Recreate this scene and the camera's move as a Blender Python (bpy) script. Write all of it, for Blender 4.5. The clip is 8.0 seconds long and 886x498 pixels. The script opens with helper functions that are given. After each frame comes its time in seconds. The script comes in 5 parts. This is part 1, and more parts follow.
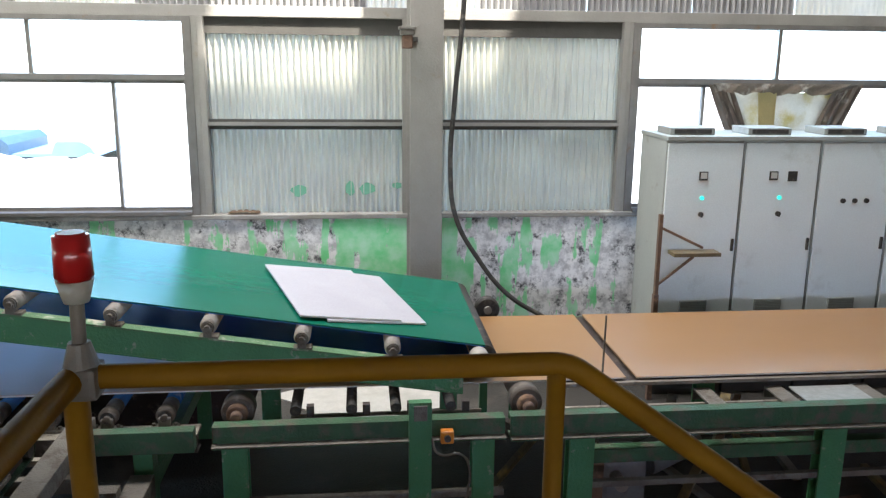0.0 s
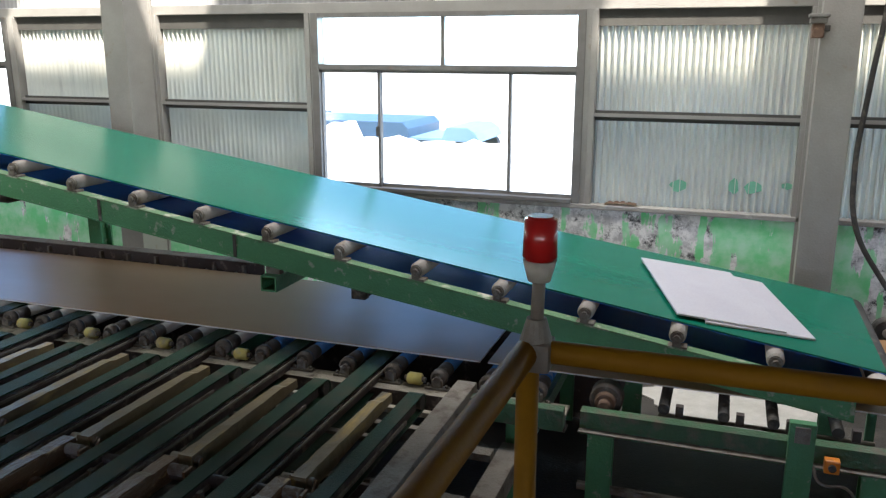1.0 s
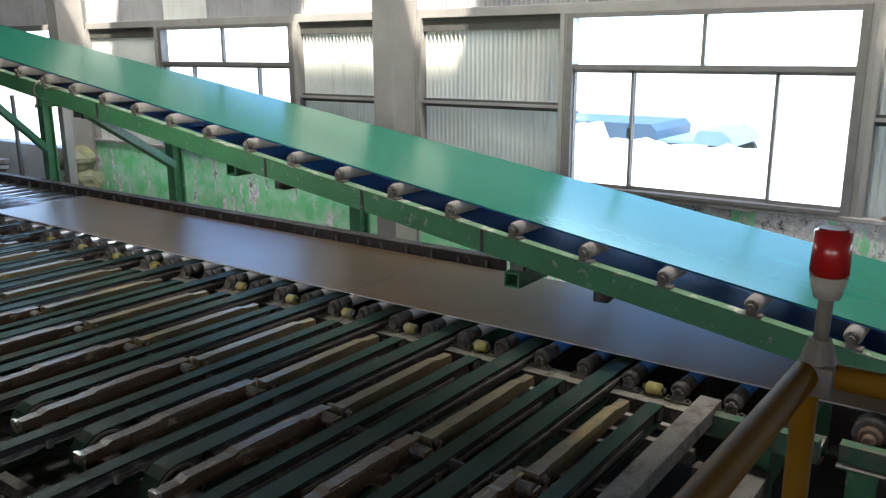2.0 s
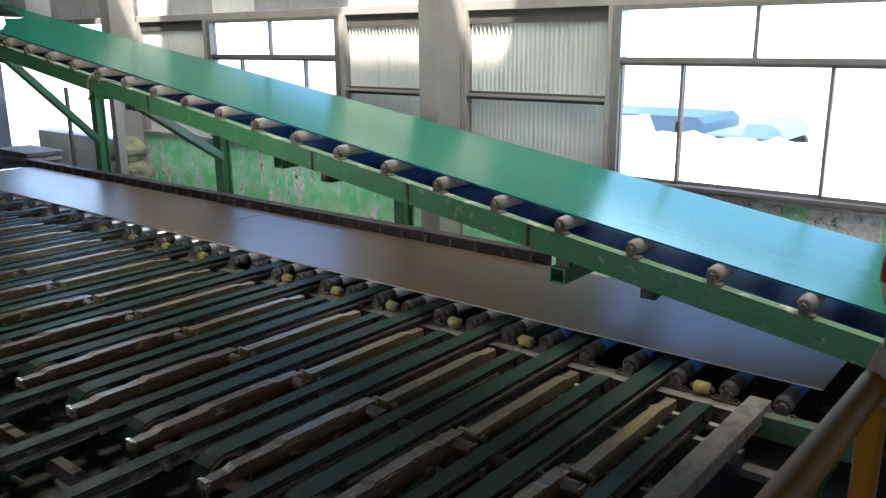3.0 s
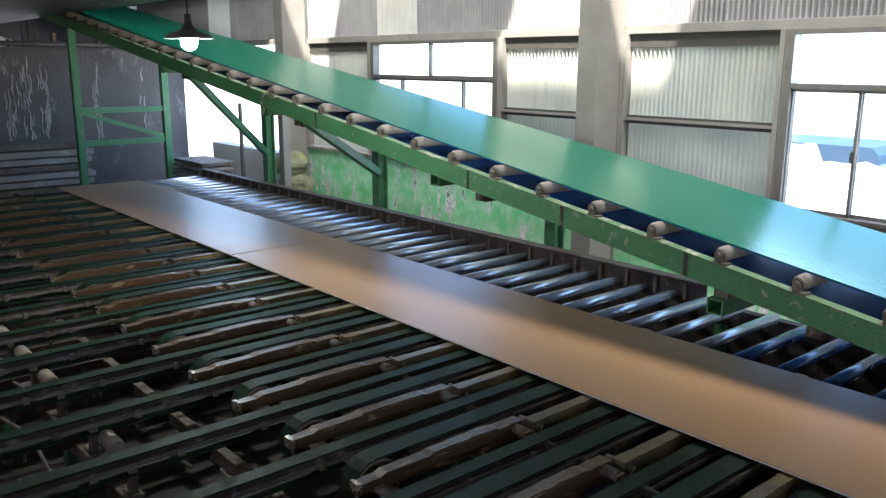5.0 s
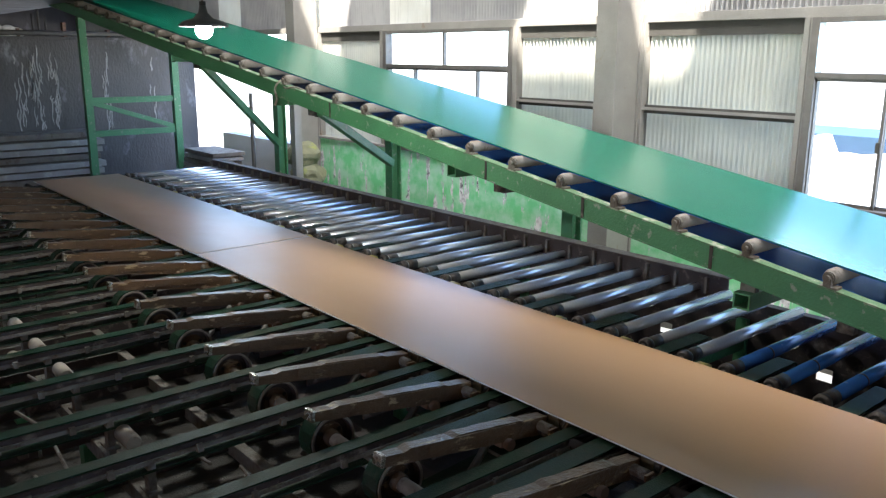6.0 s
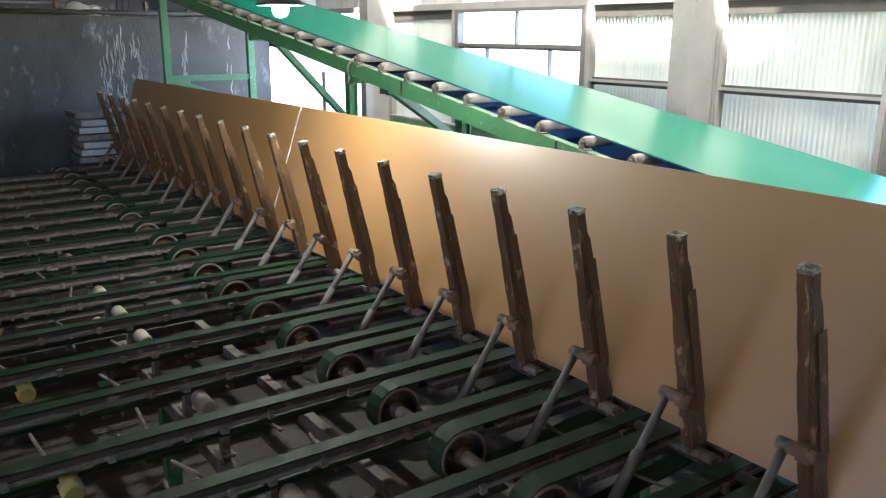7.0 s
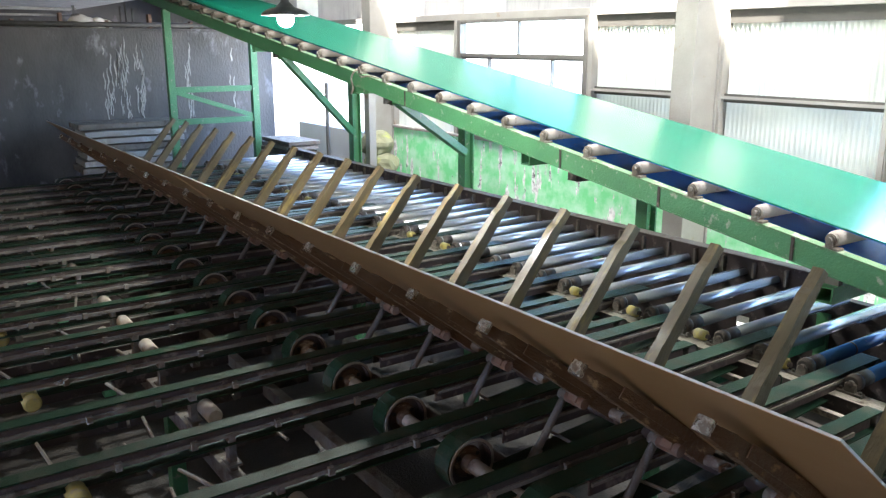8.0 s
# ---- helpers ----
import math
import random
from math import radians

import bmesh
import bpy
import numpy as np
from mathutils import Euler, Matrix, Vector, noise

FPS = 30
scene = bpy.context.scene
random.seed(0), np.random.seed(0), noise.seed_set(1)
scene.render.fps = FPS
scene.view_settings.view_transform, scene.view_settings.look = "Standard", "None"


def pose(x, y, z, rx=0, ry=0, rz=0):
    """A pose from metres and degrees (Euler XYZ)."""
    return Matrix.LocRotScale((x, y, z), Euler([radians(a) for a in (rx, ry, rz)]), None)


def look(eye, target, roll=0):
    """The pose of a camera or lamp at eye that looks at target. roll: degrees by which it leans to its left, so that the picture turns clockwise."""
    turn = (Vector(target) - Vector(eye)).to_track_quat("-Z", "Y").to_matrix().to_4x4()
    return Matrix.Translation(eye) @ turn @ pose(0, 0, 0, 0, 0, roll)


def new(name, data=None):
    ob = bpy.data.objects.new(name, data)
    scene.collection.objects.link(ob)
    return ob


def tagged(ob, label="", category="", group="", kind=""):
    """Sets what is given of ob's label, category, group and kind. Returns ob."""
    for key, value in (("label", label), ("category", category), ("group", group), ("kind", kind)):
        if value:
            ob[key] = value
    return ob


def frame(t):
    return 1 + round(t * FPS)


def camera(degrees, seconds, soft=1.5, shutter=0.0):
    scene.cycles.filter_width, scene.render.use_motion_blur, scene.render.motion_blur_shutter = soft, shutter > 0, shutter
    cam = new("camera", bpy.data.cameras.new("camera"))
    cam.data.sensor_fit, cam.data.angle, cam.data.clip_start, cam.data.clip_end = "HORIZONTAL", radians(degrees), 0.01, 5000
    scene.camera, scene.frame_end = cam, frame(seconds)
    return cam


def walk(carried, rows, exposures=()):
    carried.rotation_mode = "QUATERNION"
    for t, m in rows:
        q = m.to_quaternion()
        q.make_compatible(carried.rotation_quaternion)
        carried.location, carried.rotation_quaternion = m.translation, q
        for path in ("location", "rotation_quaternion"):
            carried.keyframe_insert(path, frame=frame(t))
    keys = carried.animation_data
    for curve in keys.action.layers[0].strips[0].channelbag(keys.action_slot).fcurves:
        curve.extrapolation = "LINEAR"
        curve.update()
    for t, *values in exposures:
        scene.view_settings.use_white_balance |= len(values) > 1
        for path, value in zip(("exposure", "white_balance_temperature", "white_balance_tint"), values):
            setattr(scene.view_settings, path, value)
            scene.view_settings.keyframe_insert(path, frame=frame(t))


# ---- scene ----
cam = camera(57.2, 8.0, soft=1.3)
PATH = [
    (0, (-0.063, 0.113, 2.712), (0.14, 2.05, 2.258), 0.6),
    (0.5, (-0.130, 0.123, 2.709), (-0.319, 2.058, 2.240), 0.5),
    (1, (-0.213, 0.089, 2.716), (-0.854, 1.922, 2.237), 0.1),
    (1.5, (-0.246, 0.064, 2.718), (-1.21, 1.753, 2.252), -0.2),
    (2, (-0.257, 0.061, 2.715), (-1.406, 1.626, 2.238), -0.3),
    (2.2, (-0.257, 0.054, 2.716), (-1.432, 1.597, 2.227), -0.0),
    (3.5, (-0.297, 0.052, 2.739), (-1.564, 1.521, 2.253), -0.8),
    (4, (-0.294, 0.027, 2.748), (-1.628, 1.437, 2.269), -0.5),
    (4.5, (-0.287, 0.001, 2.746), (-1.709, 1.331, 2.289), -0.6),
    (4.7, (-0.287, -0.012, 2.741), (-1.744, 1.282, 2.289), -0.3),
    (5.8, (-0.425, -0.04, 2.722), (-1.924, 1.208, 2.28), 0.5),
    (6, (-0.434, -0.026, 2.722), (-1.924, 1.223, 2.254), 0.2),
    (6.5, (-0.434, -0.049, 2.717), (-1.997, 1.084, 2.191), 0.2),
    (7, (-0.407, -0.05, 2.715), (-1.989, 1.061, 2.2), 0.2),
    (7.5, (-0.362, -0.08, 2.71), (-1.951, 1.028, 2.213), 0.2),
    (8, (-0.419, -0.075, 2.696), (-2.008, 1.037, 2.208), -0.0),
]
EXPOSURES = [(0.0, 3.38), (0.5, 3.06), (1.5, 2.92), (4.7, 3.02), (5.8, 3.35), (6.1, 3.4), (6.45, 3.7), (7.0, 4.05), (7.5, 4.2), (8.0, 4.5)]
walk(cam, [(t, look(eye, target, roll)) for t, eye, target, roll in PATH], EXPOSURES)

# ---- light ----
world = bpy.data.worlds.new("sky")
scene.world = world
world.use_nodes = True
wn = world.node_tree
sky = wn.nodes.new("ShaderNodeTexSky")
sky.sky_type, sky.sun_disc = "NISHITA", False
sky.sun_elevation, sky.sun_rotation = radians(63), radians(140)
sky.air_density, sky.dust_density, sky.ozone_density = 0.7, 0.0, 5.0
wn.links.new(sky.outputs[0], wn.nodes["Background"].inputs[0])
wn.nodes["Background"].inputs[1].default_value = 0.15

sun = new("sun", bpy.data.lights.new("sun", "SUN"))
sun.data.energy, sun.data.angle, sun.data.color = 3.2, radians(1.5), (1.0, 0.93, 0.82)
# from the south-east, high: it falls through the gaps in the added rooflight sheets on to the top of the window wall
SUN_EL, SUN_AZ = radians(63), radians(40)
sun.matrix_basis = look((0, 0, 30), (-10 * math.sin(SUN_AZ) * math.cos(SUN_EL), 10 * math.cos(SUN_AZ) * math.cos(SUN_EL), 30 - 10 * math.sin(SUN_EL)))


def daylight(name, w, h, watts, m, colour):
    """An area lamp: sky light of a window or opening, or added fill."""
    lamp = bpy.data.lights.new(name, "AREA")
    lamp.shape, lamp.size, lamp.size_y, lamp.energy, lamp.color = "RECTANGLE", w, h, watts, colour
    new(name, lamp).matrix_basis = m


# added fill in an assumed roof slot, brightens the belt and cabinets
daylight("roof_slot_fill", 15.0, 1.5, 120, pose(-4.4, 5.75, 6.62), (1.0, 0.96, 0.9))
for x0, x1 in ((2.34, 4.76), (-3.83, -1.47)):
    daylight("window_daylight", x1 - x0, 0.38, 6, pose((x0 + x1) / 2, 7.09, 2.78, -90, 0, 0), (0.5, 0.76, 1.0))
daylight("west_opening_daylight", 4.2, 1.5, 4, pose(-14.5, 7.09, 2.2, -90, 0, 0), (0.86, 0.94, 1.0))
# added orange fill from behind the platform, warms the boards and rail
daylight("south_warm_fill", 13.6, 1.1, 19, pose(1, -9.1, 2.95, 90, 0, 0), (1.0, 0.60, 0.28))


# ---- materials ----
def mixed(nt, a, b, fac):
    n = nt.nodes.new("ShaderNodeMix")
    n.data_type = "RGBA"
    for sock, v in ((n.inputs[0], fac), (n.inputs[6], a), (n.inputs[7], b)):
        if hasattr(v, "is_output"):
            nt.links.new(v, sock)
        elif isinstance(v, tuple):
            sock.default_value = (*v, 1)
        else:
            sock.default_value = v
    return n.outputs[2]


def coords(nt, stretch=(1, 1, 1), vary=True):
    """Object coordinates, shifted by a random amount from object to object."""
    tc = nt.nodes.new("ShaderNodeTexCoord")
    mp = nt.nodes.new("ShaderNodeMapping")
    mp.inputs["Scale"].default_value = stretch
    nt.links.new(tc.outputs["Object"], mp.inputs["Vector"])
    if vary:
        info = nt.nodes.new("ShaderNodeObjectInfo")
        mul = nt.nodes.new("ShaderNodeMath")
        mul.operation = "MULTIPLY"
        mul.inputs[1].default_value = 37.0
        nt.links.new(info.outputs["Random"], mul.inputs[0])
        nt.links.new(mul.outputs[0], mp.inputs["Location"])
    return mp.outputs[0]


def cloud(nt, vec, scale, low=0.35, high=0.65, detail=6.0, rough=0.6):
    """Noise, stretched between two thresholds to 0..1."""
    n = nt.nodes.new("ShaderNodeTexNoise")
    n.inputs["Scale"].default_value, n.inputs["Detail"].default_value, n.inputs["Roughness"].default_value = scale, detail, rough
    nt.links.new(vec, n.inputs["Vector"])
    r = nt.nodes.new("ShaderNodeMapRange")
    r.inputs[1].default_value, r.inputs[2].default_value = low, high
    nt.links.new(n.outputs["Fac"], r.inputs[0])
    return r.outputs[0]


def surface(name, base, shade, rough=0.6, metal=0.0, scale=3.0, stretch=(1, 1, 1), grain=60.0, dirt=None, dirt_scale=5.0,
            dirt_range=(0.55, 0.7), bump=0.15, coat=0.0, spec=0.5, coat_rough=0.12):
    """A worn surface: two tones in clouds, fine grain, and patches of dirt or rust."""
    m = bpy.data.materials.new(name)
    m.use_nodes = True
    nt = m.node_tree
    p = nt.nodes["Principled BSDF"]
    vec = coords(nt, stretch)
    col = mixed(nt, base, shade, cloud(nt, vec, scale, 0.3, 0.7))
    fine = cloud(nt, vec, grain, 0.3, 0.7, 3.0)
    dark = tuple(c * 0.72 for c in base)
    half = nt.nodes.new("ShaderNodeMath")
    half.operation = "MULTIPLY"
    half.inputs[1].default_value = 0.35
    nt.links.new(fine, half.inputs[0])
    col = mixed(nt, col, dark, half.outputs[0])
    p.inputs["Roughness"].default_value = rough
    if dirt:
        mask = cloud(nt, vec, dirt_scale, dirt_range[0], dirt_range[1], 8.0, 0.65)
        col = mixed(nt, col, dirt, mask)
        r = nt.nodes.new("ShaderNodeMapRange")
        r.inputs[3].default_value, r.inputs[4].default_value = rough, min(1.0, rough + 0.35)
        nt.links.new(mask, r.inputs[0])
        nt.links.new(r.outputs[0], p.inputs["Roughness"])
        if metal:
            q = nt.nodes.new("ShaderNodeMapRange")
            q.inputs[3].default_value, q.inputs[4].default_value = metal, 0.0
            nt.links.new(mask, q.inputs[0])
            nt.links.new(q.outputs[0], p.inputs["Metallic"])
    else:
        p.inputs["Metallic"].default_value = metal
    p.inputs["Coat Weight"].default_value, p.inputs["Coat Roughness"].default_value = coat, coat_rough
    p.inputs["Specular IOR Level"].default_value = spec
    nt.links.new(col, p.inputs["Base Color"])
    if bump:
        b = nt.nodes.new("ShaderNodeBump")
        b.inputs["Strength"].default_value, b.inputs["Distance"].default_value = bump, 0.01
        nt.links.new(fine, b.inputs["Height"])
        nt.links.new(b.outputs[0], p.inputs["Normal"])
    return m


def glowing(name, colour, strength):
    m = bpy.data.materials.new(name)
    m.use_nodes = True
    p = m.node_tree.nodes["Principled BSDF"]
    p.inputs["Base Color"].default_value = (*colour, 1)
    p.inputs["Emission Color"].default_value = (*colour, 1)
    p.inputs["Emission Strength"].default_value = strength
    return m


def sheet_material(name, tone, shade, through_share):
    """Corrugated fibreglass sheet that lets some daylight through."""
    m = bpy.data.materials.new(name)
    m.use_nodes = True
    nt = m.node_tree
    p = nt.nodes["Principled BSDF"]
    vec = coords(nt, (1, 1, 1))
    streak = coords(nt, (7, 7, 0.6))
    col = mixed(nt, tone, shade, cloud(nt, vec, 1.6, 0.35, 0.7))
    col = mixed(nt, col, tuple(c * 0.7 for c in shade), cloud(nt, streak, 2.0, 0.55, 0.85))
    nt.links.new(col, p.inputs["Base Color"])
    p.inputs["Roughness"].default_value = 0.45
    t = nt.nodes.new("ShaderNodeBsdfTranslucent")
    nt.links.new(col, t.inputs[0])
    mix = nt.nodes.new("ShaderNodeMixShader")
    age = nt.nodes.new("ShaderNodeMapRange")
    age.inputs[3].default_value, age.inputs[4].default_value = through_share * 0.8, min(0.95, through_share * 1.2)
    nt.links.new(cloud(nt, vec, 1.3, 0.38, 0.62, 3.0, 0.4), age.inputs[0])
    nt.links.new(age.outputs[0], mix.inputs[0])
    nt.links.new(p.outputs[0], mix.inputs[1])
    nt.links.new(t.outputs[0], mix.inputs[2])
    nt.links.new(mix.outputs[0], nt.nodes["Material Output"].inputs[0])
    return m


def pane_material():
    m = bpy.data.materials.new("window glass")
    m.use_nodes = True
    nt = m.node_tree
    clear, gloss, mix = (nt.nodes.new("ShaderNodeBsdf" + k) for k in ("Transparent", "Glossy", "Transparent"))
    nt.nodes.remove(mix)
    clear.inputs[0].default_value = (0.93, 0.95, 0.95, 1)
    gloss.inputs["Roughness"].default_value = 0.08
    blend = nt.nodes.new("ShaderNodeMixShader")
    blend.inputs[0].default_value = 0.06
    nt.links.new(clear.outputs[0], blend.inputs[1])
    nt.links.new(gloss.outputs[0], blend.inputs[2])
    nt.links.new(blend.outputs[0], nt.nodes["Material Output"].inputs[0])
    return m


def peeling_material():
    """Old masonry: white plaster with grey mould, and green paint that has partly come off."""
    m = bpy.data.materials.new("peeling painted plaster")
    m.use_nodes = True
    nt = m.node_tree
    p = nt.nodes["Principled BSDF"]
    tc = nt.nodes.new("ShaderNodeTexCoord")
    vec = tc.outputs["Object"]
    drip = coords(nt, (6, 6, 0.95), False)
    base = mixed(nt, (0.88, 0.88, 0.89), (0.50, 0.50, 0.52), cloud(nt, vec, 9.0, 0.45, 0.6, 9.0, 0.7))
    base = mixed(nt, base, (0.07, 0.07, 0.08), cloud(nt, vec, 6.0, 0.52, 0.60, 12.0, 0.8))
    green = mixed(nt, (0.19, 0.70, 0.30), (0.46, 0.79, 0.57), cloud(nt, vec, 4.0, 0.4, 0.6))
    # paint survives well away to the west and only in patches to the east
    sep = nt.nodes.new("ShaderNodeSeparateXYZ")
    nt.links.new(vec, sep.inputs[0])
    ramp = nt.nodes.new("ShaderNodeValToRGB")
    el = ramp.color_ramp.elements
    el[0].position, el[0].color = 0.0, (0.66, 0.66, 0.66, 1)
    el[1].position, el[1].color = 1.0, (0.2, 0.2, 0.2, 1)
    for pos, v in ((0.52, 0.76), (0.60, 0.42), (0.735, 0.40), (0.755, 0.78), (0.79, 0.84), (0.81, 0.5), (0.86, 0.40)):
        e = el.new(pos)
        e.color = (v, v, v, 1)
    rng = nt.nodes.new("ShaderNodeMapRange")
    rng.inputs[1].default_value, rng.inputs[2].default_value = -14.0, 4.5
    nt.links.new(sep.outputs[0], rng.inputs[0])
    nt.links.new(rng.outputs[0], ramp.inputs[0])
    wear = cloud(nt, vec, 3.2, 0.25, 0.75, 9.0, 0.6)
    run = cloud(nt, drip, 1.6, 0.36, 0.68, 7.0, 0.6)
    tot = nt.nodes.new("ShaderNodeMath")
    tot.operation = "MULTIPLY_ADD"
    tot.inputs[1].default_value = 0.58
    nt.links.new(run, tot.inputs[0])
    half = nt.nodes.new("ShaderNodeMath")
    half.operation = "MULTIPLY"
    half.inputs[1].default_value = 0.55
    nt.links.new(wear, half.inputs[0])
    nt.links.new(half.outputs[0], tot.inputs[2])
    less = nt.nodes.new("ShaderNodeMath")
    less.operation = "SUBTRACT"
    nt.links.new(ramp.outputs[0], less.inputs[0])
    nt.links.new(tot.outputs[0], less.inputs[1])
    edge = nt.nodes.new("ShaderNodeMapRange")
    edge.inputs[1].default_value, edge.inputs[2].default_value = 0.0, 0.05
    nt.links.new(less.outputs[0], edge.inputs[0])
    col = mixed(nt, base, green, edge.outputs[0])
    nt.links.new(col, p.inputs["Base Color"])
    p.inputs["Roughness"].default_value = 0.8
    b = nt.nodes.new("ShaderNodeBump")
    b.inputs["Strength"].default_value, b.inputs["Distance"].default_value = 0.5, 0.006
    nt.links.new(edge.outputs[0], b.inputs["Height"])
    nt.links.new(b.outputs[0], p.inputs["Normal"])
    return m


M_FLOOR = surface("oily concrete floor", (0.05, 0.044, 0.038), (0.026, 0.023, 0.02), 0.75, scale=1.2, dirt=(0.085, 0.075, 0.065), dirt_scale=2.5, bump=0.4)
M_GROUND = surface("sunlit yard", (0.55, 0.52, 0.47), (0.46, 0.44, 0.4), 0.9, scale=0.3, grain=8.0, dirt=(0.4, 0.38, 0.33), dirt_scale=0.8)
M_PEEL = peeling_material()
M_CONCRETE = surface("bare concrete", (0.34, 0.33, 0.31), (0.24, 0.23, 0.22), 0.85, scale=2.0, dirt=(0.5, 0.49, 0.47), dirt_scale=3.0, bump=0.35)
M_DARKWALL = surface("soot-dark concrete wall", (0.085, 0.079, 0.076), (0.032, 0.03, 0.029), 0.8, scale=1.3, stretch=(1, 1, 0.5), grain=25, dirt=(0.26, 0.26, 0.27), dirt_scale=2.2, dirt_range=(0.58, 0.75), bump=0.4)
M_STEEL_GREY = surface("grey painted steel", (0.30, 0.29, 0.27), (0.22, 0.21, 0.2), 0.55, scale=2.5, dirt=(0.2, 0.12, 0.06), dirt_scale=4.0, dirt_range=(0.62, 0.78))
M_FRAME = surface("weathered aluminium frame", (0.22, 0.21, 0.20), (0.15, 0.142, 0.132), 0.5, 0.4, scale=6, dirt=(0.2, 0.13, 0.08), dirt_scale=8, dirt_range=(0.6, 0.75))
M_DARKSTEEL = surface("dark girt steel", (0.07, 0.068, 0.062), (0.04, 0.038, 0.035), 0.7, scale=4)
M_PANEL = sheet_material("translucent corrugated sheet", (0.74, 0.735, 0.67), (0.64, 0.645, 0.60), 0.36)
M_PATCH = surface("faded green paint", (0.16, 0.46, 0.30), (0.22, 0.52, 0.38), 0.6, scale=20)
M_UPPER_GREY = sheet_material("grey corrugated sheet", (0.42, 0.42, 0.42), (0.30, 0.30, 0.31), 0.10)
M_UPPER_CLEAR = sheet_material("pale translucent sheet", (0.80, 0.79, 0.74), (0.68, 0.66, 0.60), 0.5)
# for sheets out of view: dark colour that keeps the belt's reflection dim
M_UPPER_DARK = sheet_material("corrugated sheet darkened for the belt's reflection", (0.14, 0.14, 0.14), (0.09, 0.09, 0.095), 0.05)
M_ROOFLIGHT = sheet_material("frosted rooflight sheet", (0.6, 0.6, 0.58), (0.45, 0.45, 0.44), 0.3)
M_GLASS = pane_material()
M_BELT = surface("green rubber belt", (0.0035, 0.12, 0.074), (0.003, 0.098, 0.061), 0.25, scale=1.1, stretch=(0.12, 1.6, 1), grain=90, bump=0.004, spec=0.17)
M_BELT_UNDER = surface("blue belt underside", (0.026, 0.14, 0.48), (0.022, 0.115, 0.4), 0.26, scale=1.5, bump=0.01, coat=0.4)
M_GREEN = surface("chipped green machine paint", (0.068, 0.235, 0.10), (0.05, 0.175, 0.078), 0.45, scale=3.0, dirt=(0.27, 0.30, 0.24), dirt_scale=14.0, dirt_range=(0.60, 0.68), bump=0.3)
M_GREEN_GRIMY = surface("grimy green machine paint", (0.04, 0.115, 0.05), (0.024, 0.066, 0.033), 0.5, scale=3.0, dirt=(0.11, 0.10, 0.075), dirt_scale=9.0, dirt_range=(0.5, 0.66), bump=0.3)
M_FLANGE = surface("plaster dust on green steel", (0.10, 0.21, 0.105), (0.07, 0.16, 0.075), 0.7, scale=7, dirt=(0.40, 0.40, 0.33), dirt_scale=7, dirt_range=(0.54, 0.66), bump=0.4)
M_GREEN_DARK = surface("dusty dark green belt", (0.0105, 0.034, 0.018), (0.007, 0.022, 0.0125), 0.5, scale=3, grain=120, dirt=(0.058, 0.058, 0.045), dirt_scale=7, dirt_range=(0.5, 0.7), bump=0.2, spec=0.14)
M_DUST = surface("plaster-dusted steel", (0.19, 0.17, 0.145), (0.11, 0.098, 0.083), 0.75, scale=5, dirt=(0.09, 0.07, 0.055), dirt_scale=8, dirt_range=(0.5, 0.66), bump=0.4)
M_RAIL_DARK = surface("dark maroon channel steel", (0.052, 0.036, 0.033), (0.03, 0.023, 0.022), 0.55, scale=4, dirt=(0.19, 0.16, 0.135), dirt_scale=9, dirt_range=(0.56, 0.68))
M_LIP = surface("thick pale dust on steel", (0.33, 0.30, 0.25), (0.22, 0.195, 0.16), 0.85, scale=9, dirt=(0.09, 0.07, 0.055), dirt_scale=11, dirt_range=(0.54, 0.66), bump=0.5)
M_RUST = surface("rusty brown arm", (0.125, 0.068, 0.032), (0.06, 0.036, 0.02), 0.36, scale=9, stretch=(1, 0.35, 1), grain=70, dirt=(0.34, 0.25, 0.15), dirt_scale=15, dirt_range=(0.585, 0.64), bump=0.3)
M_WORN = surface("bright worn steel", (0.62, 0.58, 0.5), (0.4, 0.36, 0.3), 0.25, 0.85, scale=20, dirt=(0.12, 0.09, 0.06), dirt_scale=18, dirt_range=(0.5, 0.62), bump=0.2)
M_WOOD = surface("dusty pale timber arm", (0.165, 0.126, 0.066), (0.085, 0.066, 0.039), 0.40, scale=6, stretch=(2, 0.4, 2), grain=50, dirt=(0.30, 0.22, 0.075), dirt_scale=5, dirt_range=(0.55, 0.68), bump=0.2, coat=0.08)
M_CHROME = surface("polished steel roller", (0.92, 0.93, 0.95), (0.88, 0.89, 0.92), 0.24, 0.65, scale=6, dirt=(0.25, 0.23, 0.2), dirt_scale=9, dirt_range=(0.74, 0.9), bump=0.02)
# steel roller with the belt underside's blue reflection put into its colour
M_ROLL_BLUE_TINT = surface("roller coloured for the blue belt's reflection", (0.05, 0.17, 0.42), (0.04, 0.13, 0.34), 0.25, scale=5, dirt=(0.25, 0.28, 0.32), dirt_scale=8, dirt_range=(0.62, 0.8), bump=0.02, coat=0.5)
M_RAIL_DUST = surface("grimy belt rail", (0.14, 0.13, 0.115), (0.08, 0.075, 0.066), 0.65, scale=6, dirt=(0.16, 0.145, 0.12), dirt_scale=9, dirt_range=(0.58, 0.7), bump=0.3)
M_BLACK = surface("black rubber", (0.022, 0.02, 0.019), (0.04, 0.036, 0.033), 0.65, scale=12, dirt=(0.14, 0.125, 0.105), dirt_scale=14, dirt_range=(0.52, 0.7))
M_IDLER = surface("chalky grey idler tube", (0.38, 0.35, 0.32), (0.29, 0.26, 0.235), 0.6, scale=10, dirt=(0.12, 0.1, 0.085), dirt_scale=16, dirt_range=(0.58, 0.72))
M_SHAFT = surface("dusty steel shaft", (0.30, 0.26, 0.22), (0.2, 0.17, 0.14), 0.5, 0.3, scale=8, dirt=(0.12, 0.09, 0.07), dirt_scale=10)
